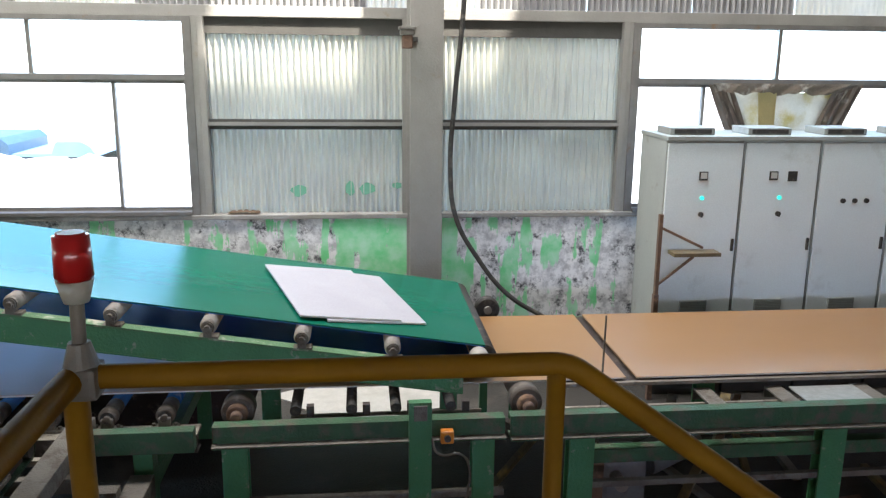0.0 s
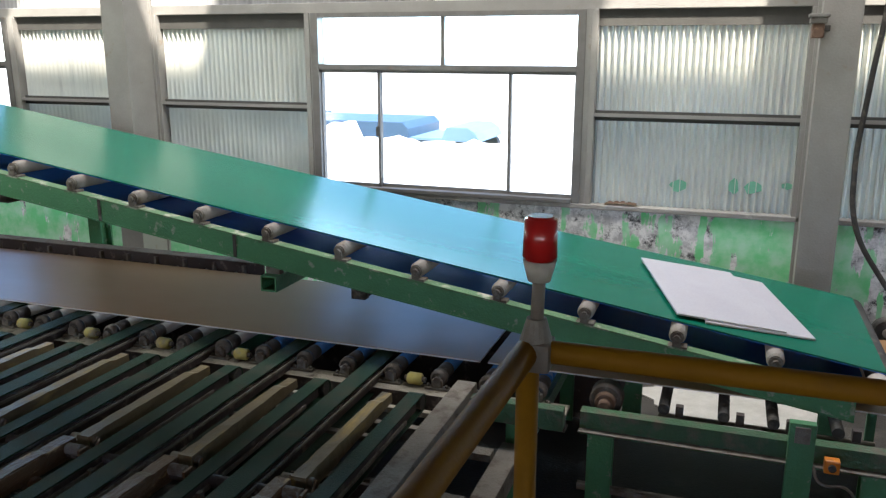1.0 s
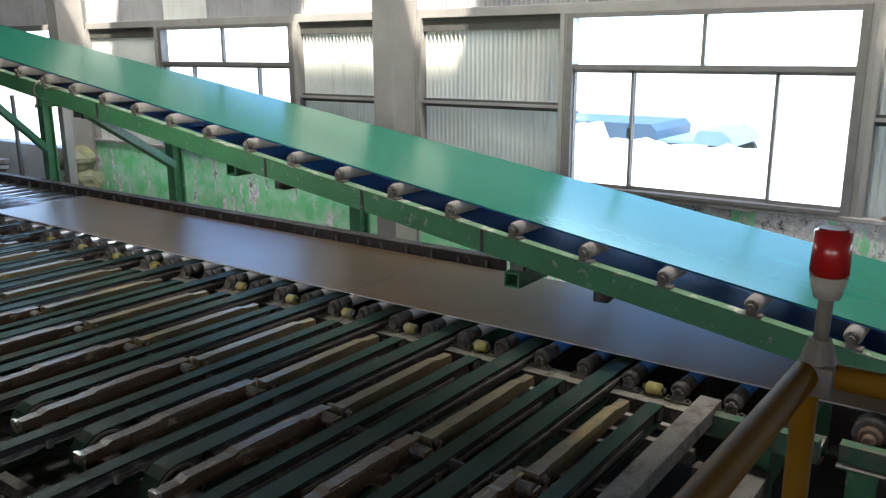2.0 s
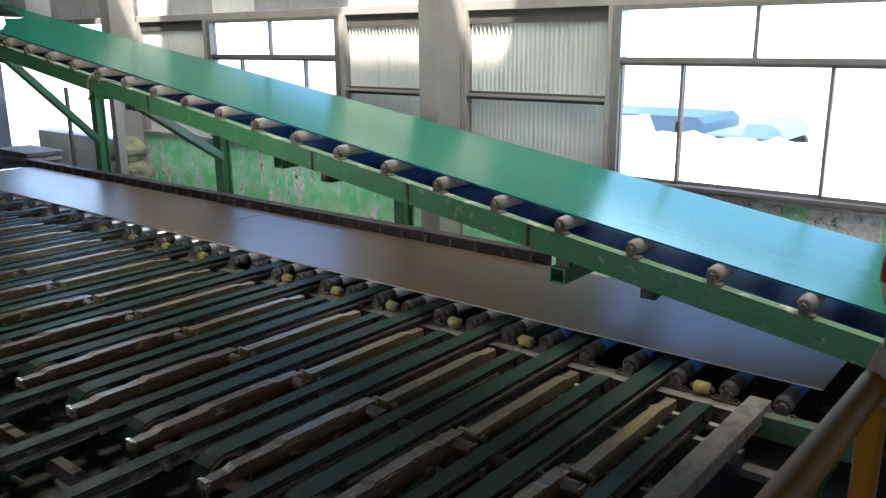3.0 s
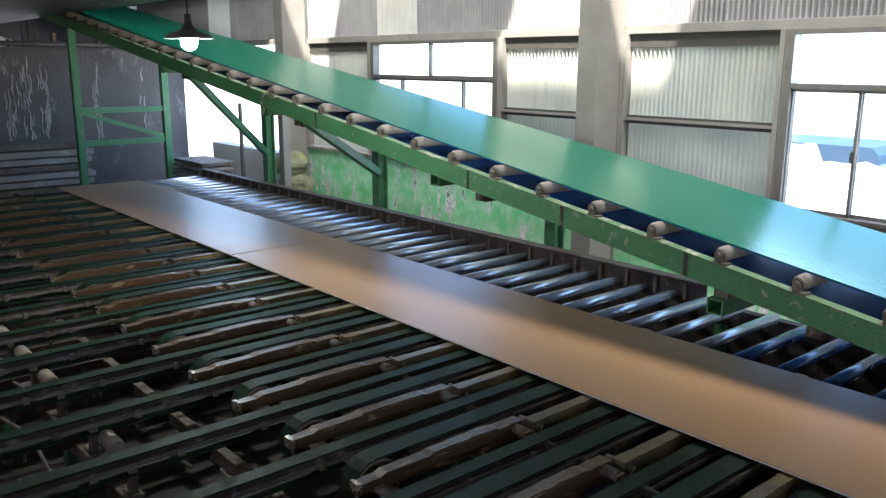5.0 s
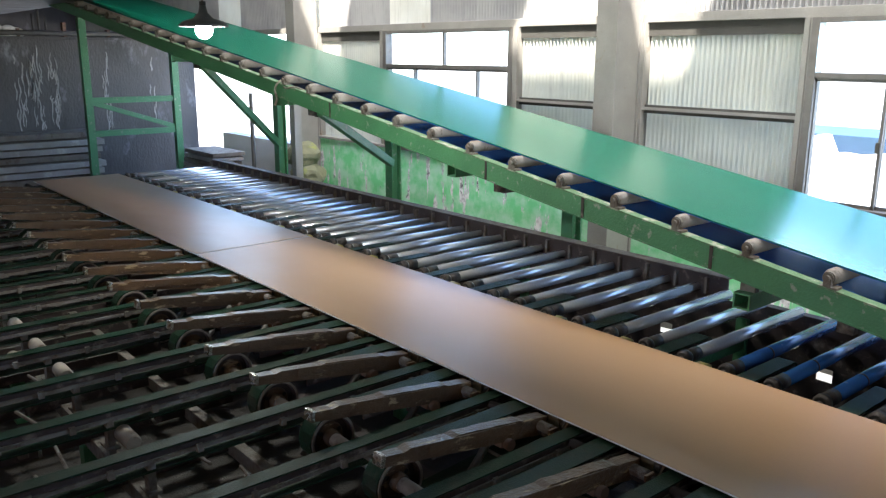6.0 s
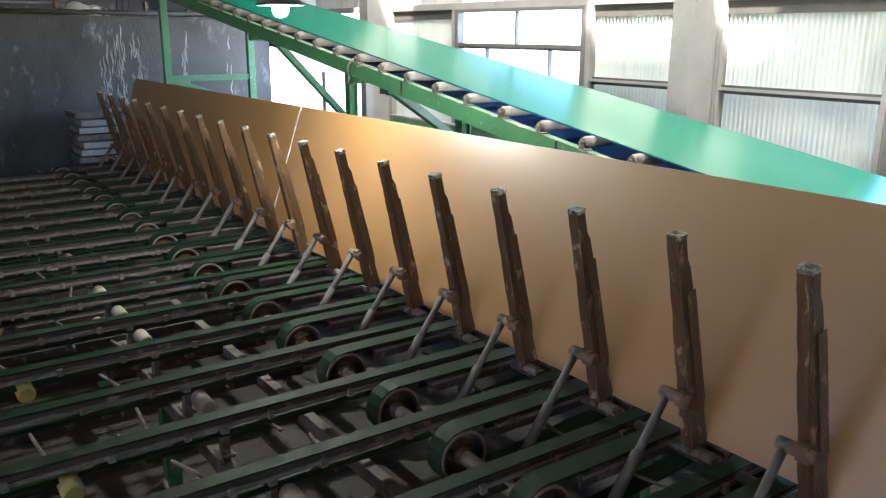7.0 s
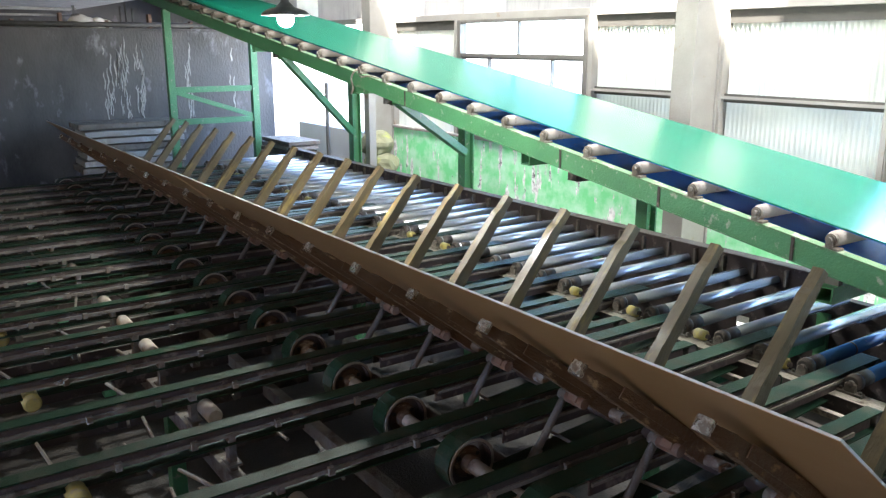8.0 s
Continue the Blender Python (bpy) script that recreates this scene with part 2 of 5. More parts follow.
M_COLLAR = surface("dusty bearing collar", (0.12, 0.098, 0.082), (0.065, 0.054, 0.047), 0.65, scale=12, dirt=(0.24, 0.21, 0.18), dirt_scale=14, dirt_range=(0.55, 0.7))
M_ROLL_YELLOW = surface("yellow plastic roller", (0.50, 0.42, 0.12), (0.42, 0.36, 0.12), 0.45, scale=9, dirt=(0.3, 0.28, 0.22), dirt_scale=14, dirt_range=(0.52, 0.68))
M_ROLL_WHITE = surface("dusty cream roller", (0.42, 0.37, 0.30), (0.33, 0.29, 0.24), 0.6, scale=9, dirt=(0.2, 0.17, 0.13), dirt_scale=14)
M_BOARD = surface("tan paper-faced plasterboard", (0.30, 0.152, 0.048), (0.27, 0.136, 0.042), 0.42, scale=0.9, stretch=(0.5, 1, 1), grain=150, dirt=(0.31, 0.18, 0.085), dirt_scale=0.7, dirt_range=(0.4, 0.8), bump=0.02, spec=0.4, coat=0.75, coat_rough=0.4)
M_BOARD.node_tree.nodes["Principled BSDF"].inputs["Coat IOR"].default_value = 1.6
M_BOARD_EDGE = surface("white gypsum edge", (0.62, 0.6, 0.57), (0.52, 0.5, 0.47), 0.8, scale=20)
M_SCRAP = surface("white plasterboard scrap", (0.38, 0.37, 0.41), (0.34, 0.33, 0.37), 0.75, scale=3, grain=80, bump=0.05)
M_YELLOW = surface("worn orange-yellow rail paint", (0.225, 0.097, 0.005), (0.16, 0.068, 0.004), 0.62, scale=6, dirt=(0.16, 0.075, 0.018), dirt_scale=10, dirt_range=(0.6, 0.75), bump=0.05, spec=0.12)
M_RED = surface("red beacon lens", (0.45, 0.016, 0.014), (0.36, 0.012, 0.012), 0.3, scale=8, bump=0.0, coat=0.3)
M_BEACON = surface("grey beacon plastic", (0.17, 0.135, 0.105), (0.12, 0.095, 0.072), 0.6, scale=10)
M_CABINET = surface("pale grey cabinet enamel", (0.82, 0.88, 0.89), (0.76, 0.82, 0.83), 0.4, scale=1.2, grain=100, dirt=(0.42, 0.43, 0.40), dirt_scale=2.2, dirt_range=(0.6, 0.85), bump=0.03)
M_CABINET_SIDE = surface("dull cabinet side", (0.36, 0.38, 0.36), (0.28, 0.3, 0.29), 0.6, scale=1.5, dirt=(0.2, 0.16, 0.12), dirt_scale=4, dirt_range=(0.6, 0.8))
M_LOUVER = surface("grey louver", (0.3, 0.31, 0.3), (0.22, 0.23, 0.22), 0.6, scale=20)
M_DIAL = surface("meter face", (0.6, 0.6, 0.56), (0.5, 0.5, 0.48), 0.4, scale=20)
M_CYAN = glowing("lit green-blue indicator", (0.03, 0.6, 0.5), 0.16)
M_RUSTBAR = surface("rusted angle iron", (0.17, 0.10, 0.065), (0.1, 0.06, 0.045), 0.75, scale=9, dirt=(0.3, 0.18, 0.11), dirt_scale=10)
M_CLOTH = surface("dirty white cloth", (0.66, 0.63, 0.56), (0.5, 0.47, 0.41), 0.9, scale=3.5, grain=90, dirt=(0.42, 0.34, 0.12), dirt_scale=2.5, dirt_range=(0.52, 0.68), bump=0.3)
M_CLOTH_BAND = surface("yellowed cloth", (0.52, 0.43, 0.22), (0.45, 0.37, 0.2), 0.9, scale=5, grain=90)
M_CLOTH_BROWN = surface("frayed brown cloth", (0.26, 0.21, 0.17), (0.17, 0.14, 0.115), 0.95, scale=8, grain=90, dirt=(0.42, 0.38, 0.33), dirt_scale=9, bump=0.4)
M_PAPER = surface("brown wrapping paper", (0.30, 0.20, 0.14), (0.22, 0.15, 0.10), 0.8, scale=9)
M_SACK = surface("woven sack", (0.26, 0.26, 0.17), (0.16, 0.17, 0.1), 0.9, scale=6, grain=120, dirt=(0.32, 0.38, 0.08), dirt_scale=3, dirt_range=(0.58, 0.7), bump=0.5)
M_BLUE = surface("blue painted steel", (0.045, 0.085, 0.145), (0.035, 0.07, 0.12), 0.5, scale=1.5)
M_TAIL = surface("faded pale blue paint", (0.15, 0.24, 0.35), (0.12, 0.2, 0.3), 0.5, scale=1.5)
M_SHADE = surface("dark enamel lamp shade", (0.05, 0.055, 0.06), (0.07, 0.075, 0.08), 0.4, scale=10)
M_BULB = glowing("lit bulb", (0.80, 0.97, 1.0), 40.0)
M_ORANGE = surface("orange push-button box", (0.75, 0.25, 0.02), (0.65, 0.2, 0.02), 0.4, scale=20)
M_MOTOR = surface("grimy grey motor", (0.2, 0.2, 0.2), (0.13, 0.125, 0.12), 0.55, 0.2, scale=8, dirt=(0.1, 0.07, 0.05), dirt_scale=9)
M_HEAP = surface("white plaster waste", (0.78, 0.77, 0.74), (0.68, 0.67, 0.64), 0.9, scale=3, bump=0.3)
M_RUBBLE = surface("broken plaster rubble", (0.5, 0.48, 0.45), (0.38, 0.36, 0.33), 0.9, scale=8)


# ---- mesh building ----
def add_box(bm, x0, x1, y0, y1, z0, z1, mat=0):
    v = [bm.verts.new((x, y, z)) for x in (x0, x1) for y in (y0, y1) for z in (z0, z1)]
    for f in ((0, 1, 3, 2), (4, 6, 7, 5), (0, 4, 5, 1), (2, 3, 7, 6), (0, 2, 6, 4), (1, 5, 7, 3)):
        bm.faces.new([v[i] for i in f]).material_index = mat


def box(x0, x1, y0, y1, z0, z1, bevel=0.0):
    bm = bmesh.new()
    add_box(bm, min(x0, x1), max(x0, x1), min(y0, y1), max(y0, y1), min(z0, z1), max(z0, z1))
    if bevel:
        bmesh.ops.bevel(bm, geom=bm.edges[:], offset=bevel, segments=2, affect="EDGES", profile=0.6)
    return bm


def rod(a, b, r, n=14, r2=None, bevel=0.0):
    """A round bar from a to b."""
    a, b = Vector(a), Vector(b)
    bm = bmesh.new()
    bmesh.ops.create_cone(bm, cap_ends=True, segments=n, radius1=r, radius2=r if r2 is None else r2, depth=(b - a).length)
    if bevel:
        rims = [e for e in bm.edges if abs(e.verts[0].co.z - e.verts[1].co.z) < 1e-6]
        bmesh.ops.bevel(bm, geom=rims, offset=bevel, segments=2, affect="EDGES")
    turn = Vector((0, 0, 1)).rotation_difference(b - a).to_matrix().to_4x4()
    bmesh.ops.transform(bm, matrix=Matrix.Translation((a + b) / 2) @ turn, verts=bm.verts)
    return bm


def bar(a, b, w, h, bevel=0.004):
    """A rectangular bar from a to b, w wide across and h high."""
    a, b = Vector(a), Vector(b)
    d = (b - a).length
    bm = box(-w / 2, w / 2, -h / 2, h / 2, -d / 2, d / 2, bevel)
    z = (b - a).normalized()
    x = z.cross(Vector((0, 0, 1)))
    x = Vector((1, 0, 0)) if x.length < 1e-4 else x.normalized()
    y = z.cross(x)
    m = Matrix((x, y, z)).transposed().to_4x4()
    bmesh.ops.transform(bm, matrix=Matrix.Translation((a + b) / 2) @ m, verts=bm.verts)
    return bm


def extruded(outline, axis, lo, hi):
    """A closed outline of 2D points, extruded along an axis ('x': points are y, z; 'y': x, z; 'z': x, y)."""
    bm = bmesh.new()

    def at(p, v):
        return {"x": (v, p[0], p[1]), "y": (p[0], v, p[1]), "z": (p[0], p[1], v)}[axis]
    a = [bm.verts.new(at(p, lo)) for p in outline]
    b = [bm.verts.new(at(p, hi)) for p in outline]
    bm.faces.new(a)
    bm.faces.new(b[::-1])
    for i in range(len(a)):
        j = (i + 1) % len(a)
        bm.faces.new((a[i], b[i], b[j], a[j]))
    bmesh.ops.recalc_face_normals(bm, faces=bm.faces[:])
    return bm


def joined(*parts):
    out = bmesh.new()
    for b in parts:
        me = bpy.data.meshes.new("t")
        b.to_mesh(me)
        out.from_mesh(me)
        bpy.data.meshes.remove(me)
        b.free()
    return out


def mesh_of(name, bm, *materials, smooth=False):
    me = bpy.data.meshes.new(name)
    bm.to_mesh(me)
    bm.free()
    for m in materials:
        me.materials.append(m)
    if smooth:
        for p in me.polygons:
            p.use_smooth = len(p.vertices) == 4
    return me


def part(name, bm, material, parent, label="", smooth=False):
    me = bm if isinstance(bm, bpy.types.Mesh) else mesh_of(name, bm, material, smooth=smooth)
    ob = new(name, me)
    ob.parent = parent
    if label:
        tagged(ob, label)
    return ob


def thing(name, label, category, group="", kind="", at=(0, 0, 0)):
    ob = new(name)
    ob.location = at
    ob.empty_display_size = 0.1
    return tagged(ob, label, category, group, kind)


def whole(name, bm, material, label, category="", kind="", group="", smooth=False):
    return tagged(new(name, mesh_of(name, bm, material, smooth=smooth)), label, category, group, kind)


def ribbed(x0, x1, y, z0, z1, pitch=0.054, amp=0.027, thick=0.004):
    """A corrugated sheet, ribs upright."""
    bm = bmesh.new()
    rows, x = [], x0
    steps = tuple((j / 6, 0.5 - 0.5 * math.cos(2 * math.pi * j / 6)) for j in range(6))
    k = 0
    while x < x1:
        u, d = steps[k % 6]
        x = min(x1, x0 + (k // 6 + u) * pitch)
        rows.append([bm.verts.new((x, y + amp * (2 * d - 1) + t, z)) for t in (0, thick) for z in (z0, z1)])
        k += 1
    for a, b in zip(rows, rows[1:]):
        bm.faces.new((a[0], b[0], b[1], a[1]))
        bm.faces.new((a[2], a[3], b[3], b[2]))
        bm.faces.new((a[1], b[1], b[3], a[3]))
        bm.faces.new((a[0], a[2], b[2], b[0]))
    bmesh.ops.recalc_face_normals(bm, faces=bm.faces[:])
    return bm


# ---- the hall ----
WALL = 7.0
COLUMNS = (6.75, 0.475, -5.80, -12.07)
whole("ground", box(-150, 150, -150, 250, -0.3, -0.02), M_GROUND, "pale sunlit yard round the hall", kind="structure")
whole("floor", box(-24, 9, -9, 7.0, -0.02, 0.0), M_FLOOR, "dark oily concrete factory floor", kind="structure")
low_wall = whole("wall_north", box(-12.2, 9, WALL, WALL + 0.25, 0, 1.38), M_PEEL, "low masonry wall with peeling green and white paint", kind="structure")
part("sill", box(-12.2, 9, WALL - 0.03, WALL + 0.28, 1.38, 1.42, 0.006), M_CONCRETE, low_wall, "dusty concrete sill")
whole("wall_stub", box(-15.6, -12.2, WALL, WALL + 0.25, 0, 1.2, 0.01), M_HEAP, "pale weathered stub of masonry wall", kind="structure")
far_wall = whole("wall_west", box(-17.25, -17.0, -9, 7.1, 0, 2.95), M_DARKWALL, "dark stained concrete end wall with white drips", kind="structure")
part("coping", box(-17.3, -16.95, -9, 7.1, 2.95, 3.0, 0.005), M_DARKWALL, far_wall)
# the strip in the south wall is made up to admit the fill
whole("wall_south", joined(box(-24, 9, -9.25, -9, 0, 2.4), box(-24, -6, -9.25, -9, 2.4, 3.6), box(8, 9, -9.25, -9, 2.4, 3.6)), M_CONCRETE, "plain concrete wall out of view, with a long open strip added for the fill lamp", kind="structure")
whole("wall_east", box(9, 9.25, -9.25, 7.25, 0, 6.6), M_CONCRETE, "plain concrete wall", kind="structure")
whole("wall_back", box(-24.25, -24, -9.25, 7.3, 0, 6.6), M_DARKWALL, "dim concrete wall beyond the end wall", kind="structure")
# unseen roof and downstand, shaped to keep the slot's light off the near table
whole("ceiling", joined(box(-24.5, 9.5, -9.5, 4.565, 3.55, 3.65), box(-24.5, -7, 4.57, 4.62, 3.65, 6.6), box(-7, 9.5, 4.57, 4.62, 3.47, 6.6), box(-24.5, 9.5, 4.57, 4.98, 6.6, 6.7), box(-24.5, 9.5, 6.52, 7.5, 6.6, 6.7), box(-24.5, -12, 4.98, 6.52, 6.6, 6.7), box(3.2, 9.5, 4.98, 6.52, 6.6, 6.7)), M_CONCRETE, "assumed grey roof out of view, lowered to hold light off the table, with a long slot beyond", kind="structure")

# drips of white plaster on the end wall, thin crusts of their own shape
rnd = random.Random(4)
for i in range(90):
    y = rnd.choice((3.72, 3.8, 3.92, 4.0, 4.1, 4.32, 4.36, 4.40, 5.0, 5.3, 6.2)) + rnd.uniform(-0.06, 0.06)
    z, h = rnd.uniform(1.3, 2.6), rnd.uniform(0.1, 0.6)
    pts = []
    for k in range(15):
        a = 2 * math.pi * k / 15
        u = math.sin(a)
        pts.append((y + 0.012 * math.sin(u * 4 + i) + rnd.uniform(0.004, 0.016) * math.cos(a), z + h / 2 * u))
    part("plaster_drip", extruded(pts, "x", -17.0, -16.994), M_CONCRETE, far_wall)
for y, h in ((4.12, 0.42), (4.22, 0.5), (4.34, 0.38)):
    part("riser_pipe", rod((-17.12, y, 2.99), (-17.12, y, 2.99 + h), 0.022, 10), M_DARKSTEEL, far_wall, "dark pipe stub on the coping", smooth=True)
for z in (3.22, 3.34):
    part("ledge_pipe", rod((-17.2, 0.5, z), (-17.2, 3.35, z), 0.02, 10), M_CONCRETE, far_wall, "pale pipe along the ledge", smooth=True)
for y in (0.6, 2.0, 3.3):
    part("ledge_post", box(-17.22, -17.18, y - 0.02, y + 0.02, 3.0, 3.4), M_DARKSTEEL, far_wall)
lump = bmesh.new()
bmesh.ops.create_icosphere(lump, subdivisions=3, radius=0.16)
for v in lump.verts:
    v.co = Vector((v.co.x * 0.8, v.co.y * 1.3, max(v.co.z, -0.07) * 0.8)) * (1 + 0.35 * noise.noise(v.co * 9)) + Vector((-17.1, 3.72, 3.06))
whole("plaster_lump", lump, M_HEAP, "white lump of hardened plaster on the wall ledge", "plaster", smooth=True)

# added sheets out of view: they stop the sun except for patches by the columns
glazing = whole("skylight_glazing", box(-12.2, 8.2, 4.9, 5.46, 6.705, 6.715), M_ROOFLIGHT, "dusty frosted rooflight sheets added out of view, with gaps that shape the sun patches", kind="structure")
gap_end = -12.2
for cx in sorted(COLUMNS) + [99]:
    stop = min(cx - 0.52, 8.2)
    if stop > gap_end:
        part("sheet", box(gap_end, stop, 5.464, 6.6, 6.705, 6.715), M_ROOFLIGHT, glazing)
    gap_end = max(gap_end, cx + 1.95)
header = whole("trim", box(-24, 9, 7.02, 7.125, 3.03, 3.12, 0.006), M_STEEL_GREY, "long grey steel header beam over the windows", kind="structure")
part("girt", box(-24, 9, 7.02, 7.1, 3.98, 4.08, 0.005), M_DARKSTEEL, header, "dark steel girt")

for i, cx in enumerate(COLUMNS):
    col = thing("steel_column", "grey painted steel column on the window wall", "column", "columns of the window wall")
    part("shaft", joined(box(cx - 0.13, cx + 0.13, 6.585, 6.61, 0, 6.6, 0.004), box(cx - 0.135, cx + 0.135, 6.97, 6.998, 0, 6.6, 0.004),
                         box(cx - 0.11, cx + 0.11, 6.61, 6.97, 0, 6.6)), M_STEEL_GREY, col)
    part("base_plate", box(cx - 0.2, cx + 0.2, 6.52, 6.995, 0, 0.025, 0.004), M_DARKSTEEL, col)


def ribbed_bay(x0, x1, number):
    """A bay between window and column: two corrugated sheets with a girt between and a dark strip above."""
    bay = thing("wall_bay_%d" % number, "corrugated translucent wall sheets in a steel frame", kind="structure", category="wall")
    part("corrugated_sheet", ribbed(x0, x1, 7.09, 2.205, 2.92), M_PANEL, bay)
    part("corrugated_sheet", ribbed(x0, x1, 7.09, 1.42, 2.165), M_PANEL, bay)
    part("girt", joined(box(x0, x1, 7.0, 7.043, 2.178, 2.186), box(x0, x1, 6.995, 7.003, 2.165, 2.195)), M_STEEL_GREY, bay, "grey angle-iron girt")
    part("girt_back", box(x0, x1, 7.045, 7.06, 2.13, 2.215), M_DARKSTEEL, bay, "dark backing strip")
    part("lintel", box(x0, x1, 7.05, 7.12, 2.90, 3.03), M_DARKSTEEL, bay, "dark strip above the sheets")
    for x in (x0 - 0.02, x1 - 0.03):
        part("jamb", box(x, x + 0.05, 6.985, 7.12, 1.42, 3.03, 0.004), M_STEEL_GREY, bay)
    return bay


BAYS = [(-1.32, 0.335), (0.615, 2.20), (-7.48, -5.94), (-5.66, -3.955), (-11.93, -10.2), (4.95, 6.6)]
for i, (a, b) in enumerate(BAYS):
    ribbed_bay(a, b, i + 1)

# posts that close the joint between each window and its bay
for a, b in ((-1.387, -1.341), (2.221, 2.254), (-7.534, -7.501), (-3.934, -3.916), (-10.179, -10.146)):
    whole("trim", box(a, b, 6.992, 7.115, 1.42, 3.03), M_STEEL_GREY, "rust-stained grey steel post beside the window", kind="structure")

# patches of green paint left on the corrugated sheets
for (x0, x1, z0, z1) in ((-0.65, -0.5, 1.56, 1.66), (-0.18, -0.1, 1.56, 1.7), (-0.07, 0.08, 1.57, 1.68), (0.22, 0.31, 1.62, 1.68), (-4.35, -4.05, 1.44, 1.53)):
    pts = []
    r = random.Random(int(x0 * 100))
    for k in range(12):
        a = 2 * math.pi * k / 12
        pts.append(((x0 + x1) / 2 + (x1 - x0) / 2 * math.cos(a) * r.uniform(0.75, 1.15), (z0 + z1) / 2 + (z1 - z0) / 2 * math.sin(a) * r.uniform(0.7, 1.2)))
    whole("paint_patch", extruded(pts, "y", 7.068, 7.076), M_PATCH, "flaking green paint patch on the sheet", "paint", kind="structure")


def window(x0, x1, number):
    """A window with two upper lights and three sliding lower sashes."""
    win = thing("window_%d" % number, "bright steel-framed window with two lights over sliding sashes", kind="structure", category="window")
    w = x1 - x0
    part("window_frame", joined(box(x0 - 0.045, x0 + 0.025, 6.98, 7.1, 1.42, 3.03, 0.004), box(x1 - 0.025, x1 + 0.045, 6.98, 7.1, 1.42, 3.03, 0.004),
                                box(x0 + 0.025, x1 - 0.025, 6.985, 7.1, 2.525, 2.575, 0.004), box(x0 + 0.025, x1 - 0.025, 6.985, 7.1, 2.985, 3.03, 0.004),
                                box(x0 + 0.025, x1 - 0.025, 6.96, 7.1, 1.42, 1.455, 0.004)), M_FRAME, win)
    mid = x0 + 0.505 * w
    part("mullion", box(mid - 0.018, mid + 0.018, 7.0, 7.05, 2.575, 2.985, 0.003), M_FRAME, win)
    part("pane", box(x0 + 0.02, mid, 7.045, 7.05, 2.57, 2.99), M_GLASS, win)
    part("pane", box(mid, x1 - 0.02, 7.045, 7.05, 2.57, 2.99), M_GLASS, win)
    cuts = (x0 + 0.02, x0 + 0.25 * w, x0 + 0.755 * w, x1 - 0.02)
    for k, (a, b) in enumerate(zip(cuts, cuts[1:])):
        y = 7.02 + 0.03 * (k % 2)
        s = part("sash", joined(box(a - 0.012, a + 0.014, y, y + 0.025, 1.455, 2.525), box(b - 0.014, b + 0.012, y, y + 0.025, 1.455, 2.525),
                                box(a, b, y, y + 0.025, 1.455, 1.485), box(a, b, y, y + 0.025, 2.5, 2.525)), M_FRAME, win)
        part("pane", box(a, b, y + 0.01, y + 0.014, 1.485, 2.5), M_GLASS, s)
    part("sash_lock", box(cuts[1] - 0.025, cuts[1] + 0.012, 6.995, 7.02, 1.93, 2.02, 0.004), M_DARKSTEEL, win)
    for o in win.children_recursive:
        if o.name.startswith("pane"):
            o.visible_shadow = False
    return win


WINDOWS = [(2.30, 4.80), (-3.87, -1.43), (-10.1, -7.58)]
for i, (a, b) in enumerate(WINDOWS):
    window(a, b, i + 1)

# a crumpled scrap of brown paper left on the sill
bm = bmesh.new()
grid = []
for i in range(9):
    grid.append([bm.verts.new((-1.17 + 0.033 * i, 6.985 + 0.022 * j, 1.424 + 0.02 * abs(noise.noise(Vector((i * 0.7, j * 0.9, 2)))) + (0.012 if 0 < i < 8 else 0))) for j in range(6)])
for p, q in zip(grid, grid[1:]):
    for j in range(5):
        bm.faces.new((p[j], q[j], q[j + 1], p[j + 1]))
bmesh.ops.solidify(bm, geom=bm.faces[:], thickness=0.002)
whole("paper_scrap", bm, M_PAPER, "crumpled brown paper scrap lying on the window sill", "paper")

# the upper wall: sheets side by side, some of them pale and more translucent
upper = thing("wall_upper", "high corrugated wall of grey and pale sheets", kind="structure", category="wall")
x, k = -24.0, 0
pale = {3, 4, 9, 12, 15, 18, 19, 23, 26, 30, 33, 34}
while x < 9:
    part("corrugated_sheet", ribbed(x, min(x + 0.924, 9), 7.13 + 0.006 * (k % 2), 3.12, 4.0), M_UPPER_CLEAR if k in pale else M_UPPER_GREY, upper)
    # unseen upper row, coloured dark so that the belt mirrors no bright wall
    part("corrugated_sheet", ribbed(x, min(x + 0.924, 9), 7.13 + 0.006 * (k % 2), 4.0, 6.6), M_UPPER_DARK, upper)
    x, k = x + 0.924, k + 1

# ---- outside ----
trailer = thing("flatbed_trailer", "long blue flatbed trailer parked in the yard", "trailer")
part("bed", extruded([(-10.4, 0.62), (-7.2, 0.62), (-7.2, 0.92), (-7.35, 1.06), (-10.4, 1.06)], "y", 17.6, 19.8), M_BLUE, trailer)
part("headboard", box(-10.5, -10.25, 17.6, 19.8, 0.62, 1.12, 0.02), M_BLUE, trailer)
part("tail_box", extruded([(-7.19, 0.66), (-5.5, 0.66), (-5.62, 0.86), (-5.8, 0.97), (-6.3, 0.97), (-6.4, 0.72), (-7.19, 0.72)], "y", 17.7, 19.7), M_TAIL, trailer, "short faded blue tail box")
for xx in (-8.9, -7.4, -5.9):
    for yy in (17.75, 19.5):
        part("wheel", rod((xx, yy, 0.35), (xx, yy + 0.22, 0.35), 0.36, 18), M_BLACK, trailer)
berm = bmesh.new()
rows = []
